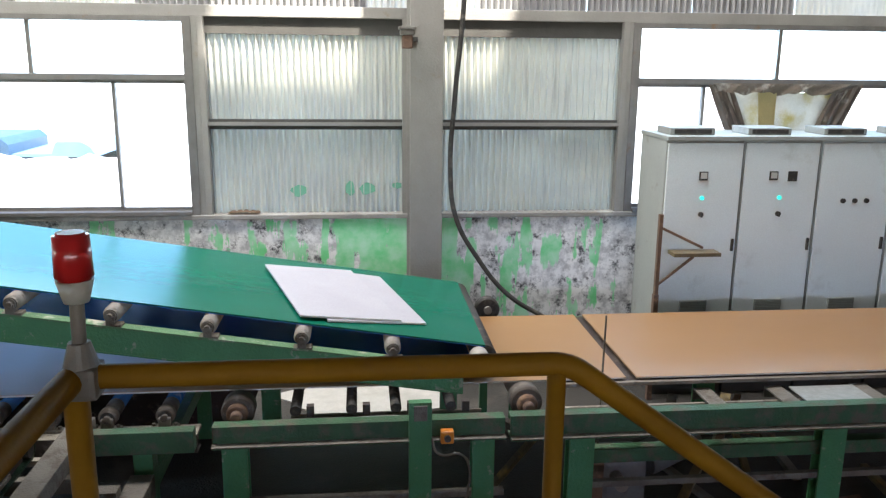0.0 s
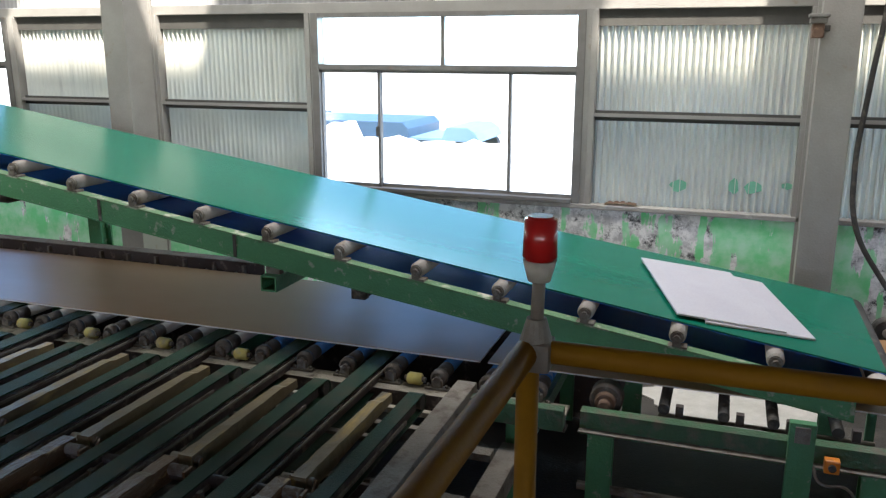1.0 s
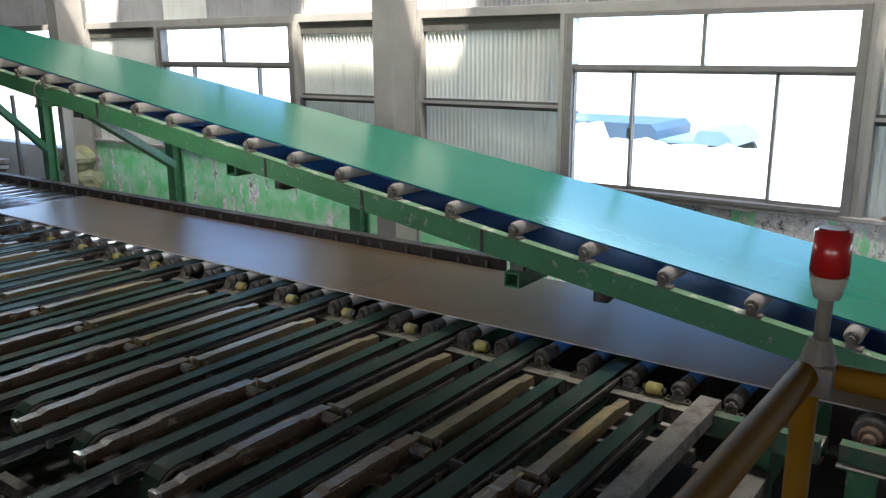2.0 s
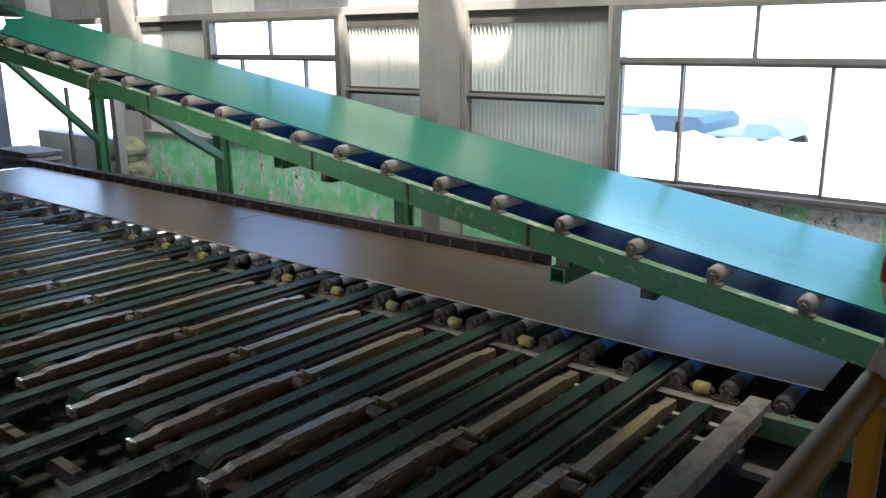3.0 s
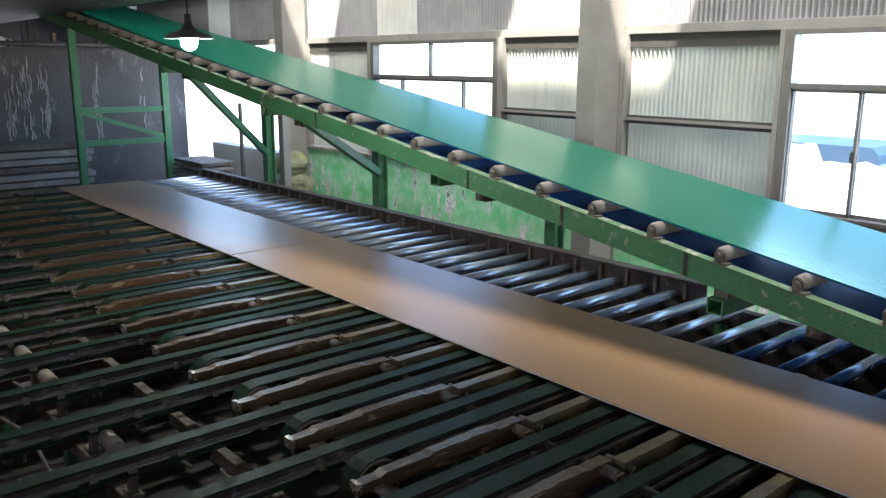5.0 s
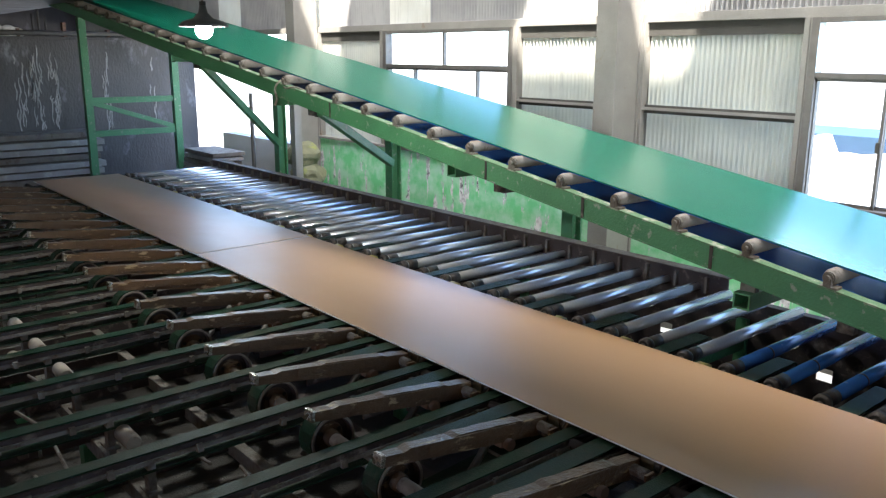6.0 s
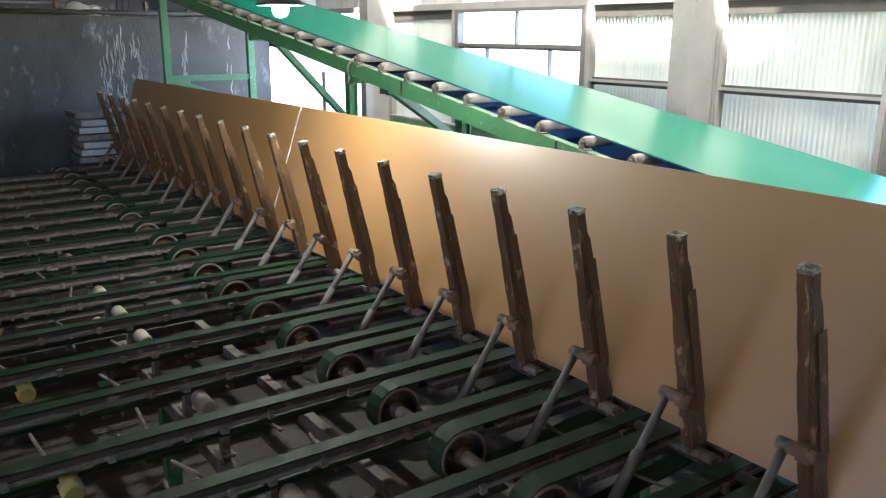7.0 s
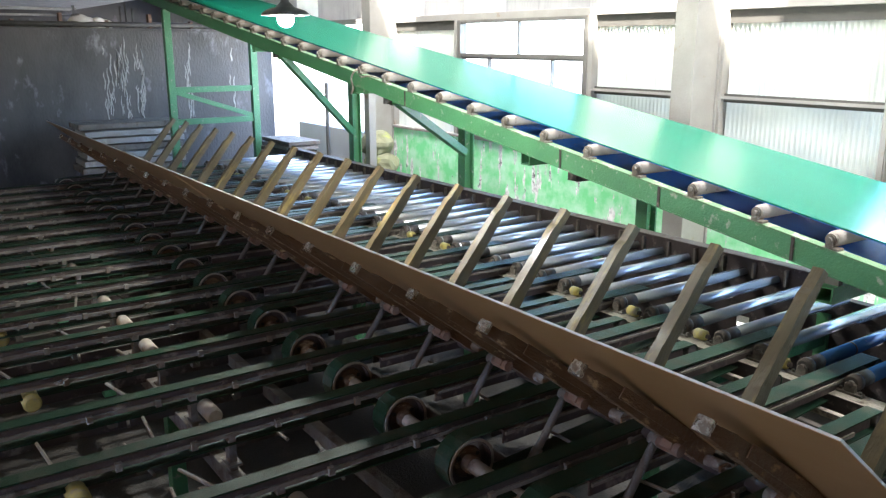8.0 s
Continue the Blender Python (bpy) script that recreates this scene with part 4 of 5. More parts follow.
p_belt = mesh_of("infeed_belt", loop_belt(2.05, 4.62, 0.893, 0.112, 0.14, 0.05), M_GREEN_DARK)
def channel(w, top, depth, wall, y0, y1):
    """A channel with its legs down, along y."""
    h = w / 2
    return extruded([(-h, top), (h, top), (h, top - depth), (h - wall, top - depth), (h - wall, top - wall), (wall - h, top - wall), (wall - h, top - depth), (-h, top - depth)], "y", y0, y1)


p_rail = mesh_of("belt_rail", channel(0.10, 0.868, 0.07, 0.012, 2.25, 4.5), M_RAIL_DARK)
R_PULLEY = 0.131
Z_PULLEY = 0.893 - 0.14


def washer(x0, x1, r_in, r_out, n=32):
    """A ring round the x axis."""
    bm = bmesh.new()
    loops = [[bm.verts.new((x, r * math.cos(2 * math.pi * k / n), r * math.sin(2 * math.pi * k / n))) for k in range(n)] for x, r in ((x0, r_in), (x0, r_out), (x1, r_out), (x1, r_in))]
    for a, b in zip(loops, loops[1:] + loops[:1]):
        for k in range(n):
            bm.faces.new((a[k], b[k], b[(k + 1) % n], a[(k + 1) % n]))
    bmesh.ops.recalc_face_normals(bm, faces=bm.faces[:])
    return bm


def at_pulley(bm):
    bmesh.ops.translate(bm, vec=(0, 2.05, Z_PULLEY), verts=bm.verts)
    return bm


p_drum = mesh_of("pulley", at_pulley(joined(washer(-0.06, 0.06, 0.112, R_PULLEY - 0.002), rod((-0.02, 0, 0), (0.02, 0, 0), 0.1125, 32))), M_RAIL_DARK)
p_rim = mesh_of("pulley_rim", at_pulley(joined(washer(0.056, 0.064, 0.118, R_PULLEY), washer(-0.064, -0.056, 0.118, R_PULLEY))), M_SHAFT)
p_face = mesh_of("pulley_face", at_pulley(joined(rod((-0.03, 0, 0), (0.03, 0, 0), 0.082, 28, bevel=0.008), rod((-0.075, 0, 0), (0.075, 0, 0), 0.046, 18, bevel=0.006))), M_RUST, smooth=True)
p_hole = mesh_of("bolt_hole", at_pulley(rod((-0.031, 0.064, 0), (0.031, 0.064, 0), 0.012, 10)), M_BLACK)
p_lip = mesh_of("rail_lip", joined(box(0.057, 0.067, 2.25, 4.5, 0.848, 0.864), box(-0.067, -0.057, 2.25, 4.5, 0.848, 0.864)), M_DUST)
p_head = mesh_of("head_pulley", rod((-0.055, 4.62, 0.843), (0.055, 4.62, 0.843), 0.04, 14), M_BLACK, smooth=True)
q_belt = mesh_of("outfeed_belt", loop_belt(-1.9, 3.95, 0.878, 0.085, 0.06, 0.05), M_GREEN_DARK)
q_rail = mesh_of("belt_rail", channel(0.07, 0.862, 0.045, 0.01, -1.8, 3.86), M_RAIL_DARK)
q_tail = mesh_of("tail_pulley", rod((-0.04, 3.95, 0.828), (0.04, 3.95, 0.828), 0.04, 14), M_BLACK, smooth=True)
# pale strips and clip studs, their colour imitates glint lines along the belts
q_glint_lip = mesh_of("rail_lip", joined(box(0.036, 0.046, -1.8, 3.7, 0.815, 0.836), box(-0.046, -0.036, -1.8, 3.7, 0.815, 0.836), *[box(x - 0.012, x + 0.012, y, y + 0.03, 0.806, 0.846) for x in (-0.052, 0.052) for y in (-1.1, -0.62, -0.2, 0.18, 0.62, 0.97, 1.4, 1.86, 2.3, 2.72)]), M_DUST)
q_stay = mesh_of("rail_stay", joined(box(-0.03, 0.03, -0.02, 0.02, 0.62, 0.82, 0.004), box(-0.06, 0.06, -0.035, 0.035, 0.655, 0.668, 0.002)), M_DUST)
hook = extruded([(0.0, 0.0), (0.05, 0.0), (0.09, -0.03), (0.12, -0.03), (0.15, 0.01), (0.14, 0.03), (0.11, -0.005), (0.09, -0.005), (0.06, 0.03), (0.0, 0.03)], "x", -0.006, 0.006)
bmesh.ops.translate(hook, vec=(0.072, PIVOT_Y - 0.1, PIVOT_Z - 0.045), verts=hook.verts)
hook_me = mesh_of("pivot_hook", hook, M_RUST)
eye_me = mesh_of("pivot_ear", joined(rod((-0.07, PIVOT_Y - 0.06, PIVOT_Z - 0.035), (0.085, PIVOT_Y - 0.06, PIVOT_Z - 0.035), 0.028, 14), rod((-0.07, PIVOT_Y + 0.05, PIVOT_Z - 0.04), (0.085, PIVOT_Y + 0.05, PIVOT_Z - 0.04), 0.024, 14)), M_DUST, smooth=True)
for k in range(COUNT):
    xp, xq, xa = -2.10 - STEP * k, -1.72 - STEP * k, -1.90 - STEP * k
    b = part("infeed_belt", p_belt, None, table)
    b.matrix_basis = pose(xp, 0, 0)
    for nm, me in (("belt_rail", p_rail), ("pulley", p_drum), ("pulley_rim", p_rim), ("pulley_face", p_face), ("rail_lip", p_lip), ("head_pulley", p_head)):
        part(nm, me, None, b)
    for a in (30, 150, 270):
        part("bolt_hole", p_hole, None, b).matrix_basis = pose(0, 2.05, Z_PULLEY) @ pose(0, 0, 0, a) @ pose(0, -2.05, -Z_PULLEY)
    b = part("outfeed_belt", q_belt, None, table)
    b.matrix_basis = pose(xq, 0, 0)
    for nm, me in (("belt_rail", q_rail), ("rail_lip", q_glint_lip), ("tail_pulley", q_tail)):
        part(nm, me, None, b)
    for y in (1.18, 0.1, -1.6):
        part("rail_stay", q_stay, None, b).matrix_basis = pose(0, y, 0)
    for dx in (0.03, -0.095):
        part("pivot_hook", hook_me, None, table).matrix_basis = pose(xa + dx, 0, 0)
    part("pivot_ear", eye_me, None, table).matrix_basis = pose(xa, 0, 0)
X_END = -1.5
for y, z, w, h, m in ((1.18, 0.62, 0.07, 0.09, M_DUST), (1.72, 0.66, 0.06, 0.08, M_DUST), (2.42, 0.56, 0.08, 0.1, M_RAIL_DARK), (3.45, 0.60, 0.08, 0.1, M_RAIL_DARK), (3.98, 0.66, 0.05, 0.08, M_DUST), (0.1, 0.62, 0.08, 0.1, M_DUST), (-1.6, 0.62, 0.08, 0.1, M_DUST)):
    part("long_beam", box(-13.3, X_END, y - w / 2, y + w / 2, z - h, z, 0.005), m, table, "dusty long frame beam")
part("drive_shaft", rod((-13.3, 2.05, Z_PULLEY), (X_END, 2.05, Z_PULLEY), 0.036, 14), M_SHAFT, table, "pale dusty drive shaft", smooth=True)
part("pivot_shaft", rod((-13.3, PIVOT_Y - 0.05, PIVOT_Z - 0.06), (X_END, PIVOT_Y - 0.05, PIVOT_Z - 0.06), 0.03, 14), M_RAIL_DARK, table, "dark pivot shaft", smooth=True)
part("end_beam", box(-1.55, -1.435, 1.1, 4.17, 0.805, 0.895, 0.006), M_DUST, table, "wide dusty end beam")
part("side_frame", joined(box(-1.25, -1.13, 2.6, 4.05, 0.5, 0.62, 0.004), box(-1.45, -1.25, 3.3, 3.38, 0.62, 0.66), box(-1.45, -1.25, 3.8, 3.88, 0.62, 0.66)), M_DUST, table)
part("side_frame", box(-1.44, -0.92, 4.03, 4.1, 0.74, 0.86, 0.004), M_GREEN_GRIMY, table, "green end plate")
for k in range(0, COUNT, 3):
    xx = -1.55 - STEP * k
    for y in (-1.6, 1.18, 3.45):
        part("leg", box(xx - 0.045, xx + 0.045, y - 0.045, y + 0.045, 0, 0.53, 0.004), M_GREEN, table)
cross_me = mesh_of("cross_channel", channel(0.09, 0.68, 0.08, 0.01, -1.6, 2.0), M_RAIL_DARK)
clip_me = mesh_of("clip", box(-0.055, -0.035, -0.02, 0.02, 0.66, 0.72, 0.003), M_DUST)
bolt_me = mesh_of("bolt_block", joined(box(-0.03, 0.03, -0.025, 0.025, -0.02, 0.03, 0.004), rod((0, 0, 0.03), (0, 0, 0.065), 0.012, 8)), M_DUST)
guide_me = mesh_of("guide_bar", joined(box(-0.014, 0.014, -1.5, 1.75, 0.70, 0.706), box(-0.014, -0.009, -1.5, 1.75, 0.706, 0.735)), M_RAIL_DUST)
tie_me = mesh_of("tie_rod", rod((-0.2, 0, 0), (0.2, 0, 0), 0.009, 8), M_DUST)
rnd = random.Random(12)
for k in range(COUNT):
    xx = -2.0 - STEP * k
    c = part("cross_channel", cross_me, None, table, "dark maroon cross channel")
    c.matrix_basis = pose(xx, 0, 0)
    for j in range(6):
        part("clip", clip_me, None, c).matrix_basis = pose(0, -1.2 + 0.55 * j + rnd.uniform(-0.1, 0.1), 0)
    for y in (0.8, 1.45, 2.6, 3.2):
        part("tie_rod", tie_me, None, table).matrix_basis = pose(xx + 0.1, y + rnd.uniform(-0.08, 0.08), 0.72 + rnd.uniform(-0.02, 0.03), 0, 0, rnd.uniform(-12, 12))
    for y in (-0.45, 0.28, 0.95):
        part("tie_rod", tie_me, None, table).matrix_basis = pose(xx + 0.05, y + rnd.uniform(-0.12, 0.12), 0.81 + rnd.uniform(-0.03, 0.02), 0, rnd.uniform(-6, 6), rnd.uniform(-18, 18))
    part("bolt_block", bolt_me, None, table).matrix_basis = pose(xx + 0.16, rnd.uniform(0.5, 1.6), 0.70)
    part("bolt_block", bolt_me, None, table).matrix_basis = pose(xx - 0.1, rnd.uniform(-0.8, 0.9), 0.70)
    part("guide_bar", guide_me, None, table).matrix_basis = pose(xx + 0.13, rnd.uniform(-0.1, 0.1), rnd.uniform(-0.02, 0.02))
    if k % 2 == 0:
        part("foot_strap", box(xx - 0.26, xx + 0.26, 2.2, 2.26, 0.56, 0.60, 0.004), M_DUST, table)
    part("cross_strap", box(xx - 0.12, xx + 0.2, 3.05, 3.09, 0.74, 0.77, 0.003), M_DUST, table)
    part("cross_strap", box(xx - 0.12, xx + 0.2, 3.62, 3.66, 0.72, 0.75, 0.003), M_DUST, table)
white_me = mesh_of("support_roller", rod((-0.085, 0, 0), (0.085, 0, 0), 0.045, 18, bevel=0.008), M_ROLL_WHITE, smooth=True)
yellow_me = mesh_of("support_roller", rod((-0.07, 0, 0), (0.07, 0, 0), 0.05, 18, bevel=0.012), M_ROLL_YELLOW, smooth=True)
for i in range(8):
    for x, y, me in ((-3.34 - 2 * STEP * i, 1.23, white_me), (-4.52 - 3 * STEP * i, 1.23, white_me), (-4.0 - 2.1 * STEP * i, 0.45, yellow_me if i < 3 else white_me), (-6.1 - 3 * STEP * i, 1.05, white_me)):
        if x > -13:
            part("support_roller", me, None, table, "small worn support roller").matrix_basis = pose(x, y, 0.745)


def arm_mesh(name, material, length, s, groove, seed):
    """A worn arm along y from the pivot, its board side at z = 0 and its body towards s; groove: depth of the hollow on the body side."""
    bm = bmesh.new()
    rings, n = [], 26
    for i in range(n + 1):
        y = 0.012 + (length - 0.012) * i / n
        top = -0.009 * s if groove and 0.18 < y < 0.64 else 0.0
        if y > length - 0.15:
            top = 0.013 * s
        deep = (0.098 - 0.034 * max(0.0, y) / length) * s
        half = 0.035 - 0.005 * max(0.0, y) / length
        ring = []
        for x, z in ((-half, top), (half, top), (half, deep), (0.0, deep - groove * s), (-half, deep)):
            w = Vector((x * 11 + seed, y * 14, z * 11))
            ring.append(bm.verts.new((x + 0.004 * noise.noise(w), y, z + 0.003 * noise.noise(w + Vector((7, 0, 0))))))
        rings.append(ring)
    for a, b in zip(rings, rings[1:]):
        for k in range(5):
            bm.faces.new((a[k], a[(k + 1) % 5], b[(k + 1) % 5], b[k]))
    bm.faces.new(rings[0][::-1])
    bm.faces.new(rings[-1])
    bmesh.ops.recalc_face_normals(bm, faces=bm.faces[:])
    return mesh_of(name, bm, material)


far_rack = thing("lifting_arm_rack", "row of dusty pale lifting arms hinged at the table middle", "machine arms", at=(0, PIVOT_Y, PIVOT_Z))
near_rack = thing("catching_arm_rack", "row of rusty brown catching arms hinged at the table middle", "machine arms", at=(0, PIVOT_Y, PIVOT_Z))
strut_bank = thing("strut_bank", "row of grimy push rods behind the catching arms", "push rods")
arm_far = arm_mesh("far_arm", M_WOOD, 1.0, -1, 0.0, 2.0)
arm_near = arm_mesh("near_arm", M_RUST, 1.06, 1, 0.022, 5.0)
lug_me = mesh_of("lug", joined(rod((-0.06, 0.28, 0.10), (0.06, 0.28, 0.10), 0.03, 12), box(-0.03, 0.03, 0.24, 0.32, 0.08, 0.12, 0.005)), M_RUSTBAR, smooth=True)
tip_me = mesh_of("tip_cap", box(-0.0335, 0.0335, 1.04, 1.066, 0.006, 0.064, 0.006), M_WORN)
wear_me = mesh_of("wear_plate", box(0.0365, 0.0425, 0.24, 0.80, -0.004, 0.05, 0.002), M_RUST)
rod_me = mesh_of("push_rod", joined(rod((0, 0, 0), (0, 0, -0.48), 0.02, 12), rod((0, 0, -0.3), (0, 0, -0.62), 0.028, 12), rod((-0.03, 0, 0), (0.03, 0, 0), 0.028, 12)), M_RAIL_DUST, smooth=True)
for k in range(COUNT):
    part("arm", arm_far, None, far_rack).matrix_basis = pose(-1.87 - STEP * k, 0, 0)
    a = part("arm", arm_near, None, near_rack)
    a.matrix_basis = pose(-1.93 - STEP * k, 0, 0)
    part("lug", lug_me, None, a)
    part("wear_plate", wear_me, None, a)
    part("tip_cap", tip_me, None, a, "bright worn steel tip")
    part("push_rod", rod_me, None, strut_bank).matrix_basis = pose(-2.01 - STEP * k, 0, 0)

# ---- boards ----
BOARD_LENGTHS, BOARD_W, BOARD_T = (5.62, 6.0), 1.20, 0.012
boards = []
for BOARD_L in BOARD_LENGTHS:
    bd = thing("plasterboard", "long tan paper-faced plasterboard travelling on the line", "plasterboard", "boards on the line")
    part("face", box(0, BOARD_L, 0, BOARD_W, 0.0015, BOARD_T), M_BOARD, bd)
    part("core_edge", joined(box(0, BOARD_L, -0.0012, 0, 0.002, BOARD_T - 0.002), box(BOARD_L, BOARD_L + 0.0012, 0, BOARD_W, 0.002, BOARD_T - 0.002), box(0, BOARD_L, BOARD_W, BOARD_W + 0.0012, 0.002, BOARD_T - 0.002)), M_BOARD_EDGE, bd, "pale gypsum edge")
    boards.append(bd)

# ---- railing with beacon ----
railing = thing("handrail", "worn orange-yellow tubular handrail of the viewing platform", "railing")


def tube_curve(name, points, r, material, parent):
    cu = bpy.data.curves.new(name, "CURVE")
    cu.dimensions, cu.bevel_depth, cu.bevel_resolution, cu.resolution_u, cu.use_fill_caps = "3D", r, 5, 8, True
    sp = cu.splines.new("POLY")
    sp.points.add(len(points) - 1)
    for b, p in zip(sp.points, points):
        b.co = (*p, 1)
    cu.materials.append(material)
    ob = new(name, cu)
    ob.parent = parent
    return ob


RZ, RY, DECK = 2.245, 1.30, 1.15
bend = [(0.235 + 0.09 * math.sin(radians(a)), RY, RZ - 0.09 + 0.09 * math.cos(radians(a))) for a in range(0, 37, 6)]
tube_curve("top_rail", [(-0.49, RY, RZ)] + bend + [(bend[-1][0] + 1.0, RY, bend[-1][2] - 0.73)], 0.019, M_YELLOW, railing)
tube_curve("side_rail", [(-0.49, RY, RZ), (-0.50, 0.8, RZ), (-0.62, -1.2, RZ - 0.02)], 0.021, M_YELLOW, railing)
for x, y, r in ((-0.49, RY, 0.019), (0.245, RY, 0.0155), (-0.61, -1.0, 0.019)):
    part("post", rod((x, y, DECK), (x, y, RZ), r, 16), M_YELLOW, railing, smooth=True)
deck = thing("platform", "steel viewing platform over the line", "platform")
part("deck_plate", box(-0.7, 0.35, -1.4, 1.4, DECK - 0.05, DECK), M_RAIL_DARK, deck)
for x, y in ((-0.6, -1.3), (0.28, -1.3), (-0.6, 1.33), (0.28, 1.33)):
    part("leg", box(x - 0.04, x + 0.04, y - 0.04, y + 0.04, 0, DECK - 0.05, 0.004), M_GREEN, deck)
beacon = thing("warning_beacon", "small red warning beacon on a grey stem", "beacon", at=(0, 0, 0))
part("clamp", joined(rod((-0.478, RY, RZ + 0.005), (-0.478, RY, RZ + 0.055), 0.03, 16, 0.016), box(-0.505, -0.45, RY - 0.03, RY + 0.03, RZ - 0.03, RZ + 0.02, 0.01)), M_BEACON, beacon, smooth=False)
part("stem", rod((-0.478, RY, RZ + 0.04), (-0.476, RY, 2.37), 0.0105, 14), M_BEACON, beacon, smooth=True)
part("base", rod((-0.476, RY, 2.362), (-0.476, RY, 2.396), 0.018, 20, 0.027), M_ROLL_WHITE, beacon, "pale plastic beacon base", smooth=True)
lens = rod((-0.476, RY, 2.396), (-0.476, RY, 2.466), 0.0275, 24, 0.0255, bevel=0.005)
part("lens", lens, M_RED, beacon, "red ribbed lens", smooth=True)

# ---- cabinets ----
for i in range(4):
    x0 = 2.31 + 0.635 * i
    cab = thing("control_cabinet", "tall pale grey electrical control cabinet with meters" if i < 2 else "tall pale grey electrical control cabinet with three switches", "cabinet", "row of control cabinets")
    part("body", box(x0, x0 + 0.63, 6.22, 6.78, 0.1, 2.12, 0.004), M_CABINET_SIDE, cab)
    part("plinth", box(x0 + 0.01, x0 + 0.62, 6.25, 6.76, 0, 0.1), M_DARKSTEEL, cab)
    door = part("door", box(x0 + 0.012, x0 + 0.618, 6.2, 6.218, 0.12, 2.10, 0.005), M_CABINET, cab, "pale enamelled door")
    part("top_cap", box(x0 - 0.005, x0 + 0.635, 6.18, 6.8, 2.12, 2.155, 0.006), M_CABINET_SIDE, cab)
    part("roof_fan", box(x0 + 0.06, x0 + 0.42, 6.3, 6.6, 2.155, 2.21, 0.006), M_LOUVER, cab, "low roof fan housing")
    part("fan_grille", box(x0 + 0.09, x0 + 0.39, 6.292, 6.303, 2.165, 2.2, 0.002), M_BLACK, cab, "dark slotted grille")
    grille = part("vent_grille", box(x0 + 0.19, x0 + 0.42, 6.19, 6.2, 0.74, 0.83), M_LOUVER, door, "grey vent grille")
    for s in range(6):
        part("slat", box(x0 + 0.195, x0 + 0.415, 6.184, 6.19, 0.747 + 0.014 * s, 0.755 + 0.014 * s), M_CABINET_SIDE, cab)
    if i < 2:
        mx = x0 + 0.31 + (-0.0 if i == 0 else -0.06)
        part("meter", box(mx - 0.035, mx + 0.035, 6.188, 6.2, 1.81, 1.88, 0.004), M_BLACK, door, "square panel meter")
        part("meter_face", box(mx - 0.025, mx + 0.025, 6.184, 6.188, 1.825, 1.872), M_DIAL, cab)
        if i == 1:
            part("display", box(mx + 0.12, mx + 0.195, 6.188, 6.2, 1.80, 1.88, 0.004), M_BLACK, door, "black square display")
        lx = mx if i == 0 else mx + 0.065
        part("indicator", rod((lx, 6.185, 1.67), (lx, 6.2, 1.67), 0.016, 14), M_CYAN, door, "lit green indicator lamp")
        part("rotary_switch", joined(rod((lx, 6.18, 1.54), (lx, 6.2, 1.54), 0.02, 14), box(lx - 0.006, lx + 0.006, 6.165, 6.18, 1.52, 1.56)), M_BLACK, door, "black rotary switch")
    else:
        for s in range(3):
            part("rotary_switch", rod((x0 + 0.22 + 0.1 * s, 6.185, 1.64), (x0 + 0.22 + 0.1 * s, 6.2, 1.64), 0.02, 14), M_BLACK, door, "small black switch")
    part("door_handle", box(x0 + 0.58, x0 + 0.60, 6.18, 6.2, 1.24, 1.34, 0.004), M_BLACK, door, "black door handle")

shelf = thing("bracket_shelf", "rusty angle-iron bracket with a short wooden board", "bracket")
part("upright", box(2.27, 2.30, 6.14, 6.18, 0.9, 1.55, 0.003), M_RUSTBAR, shelf)
part("board", box(2.36, 2.74, 6.02, 6.16, 1.235, 1.265, 0.004), M_WOOD, shelf, "short dusty board")
part("upper_stay", bar((2.28, 6.15, 1.45), (2.62, 6.1, 1.29), 0.02, 0.02), M_RUSTBAR, shelf)
part("lower_stay", bar((2.29, 6.15, 0.98), (2.55, 6.1, 1.22), 0.02, 0.02), M_RUSTBAR, shelf)
part("post_foot", box(2.265, 2.305, 6.135, 6.185, 0, 0.9, 0.003), M_RUSTBAR, shelf)

# cloth tied across the window
def drape(corners, nx, nz, fold, depth):
    """Hanging cloth between four corners (top pair, bottom pair) of the window's plane, in upright folds."""
    (ax, az), (bx, bz), (cx, cz), (dx, dz) = corners
    bm = bmesh.new()
    grid = []
    for i in range(nx + 1):
        u, col = i / nx, []
        for j in range(nz + 1):
            v = j / nz
            x = (ax + (bx - ax) * u) * (1 - v) + (cx + (dx - cx) * u) * v
            z = (az + (bz - az) * u) * (1 - v) + (cz + (dz - cz) * u) * v
            y = 6.93 + depth * math.sin(u * fold + 1.5 * v) + 0.4 * depth * math.sin(u * fold * 2.3 + 4 * v)
            col.append(bm.verts.new((x, y, z + (0.012 * math.sin(u * 21) + 0.008 * math.sin(u * 47)) * v)))
        grid.append(col)
    for p, q in zip(grid, grid[1:]):
        for j in range(nz):
            bm.faces.new((p[j], q[j], q[j + 1], p[j + 1]))
    bmesh.ops.solidify(bm, geom=bm.faces[:], thickness=0.005)
    return bm


cover = thing("cloth_cover", "dirty cream cloth with brown gathered sides tied across the window", "cloth")
part("panel", drape(((3.08, 2.47), (4.06, 2.46), (3.30, 2.10), (3.94, 2.13)), 24, 10, 7, 0.008), M_CLOTH, cover)
part("band", drape(((3.36, 2.468), (3.53, 2.466), (3.40, 2.105), (3.53, 2.115)), 8, 10, 3, 0.004), M_CLOTH_BAND, cover, "yellowed band").matrix_basis = pose(0, -0.02, 0)
part("valance", drape(((2.95, 2.54), (4.32, 2.54), (2.98, 2.46), (4.10, 2.45)), 40, 4, 26, 0.012), M_CLOTH_BROWN, cover, "grey-brown top hem").matrix_basis = pose(0, -0.03, 0)
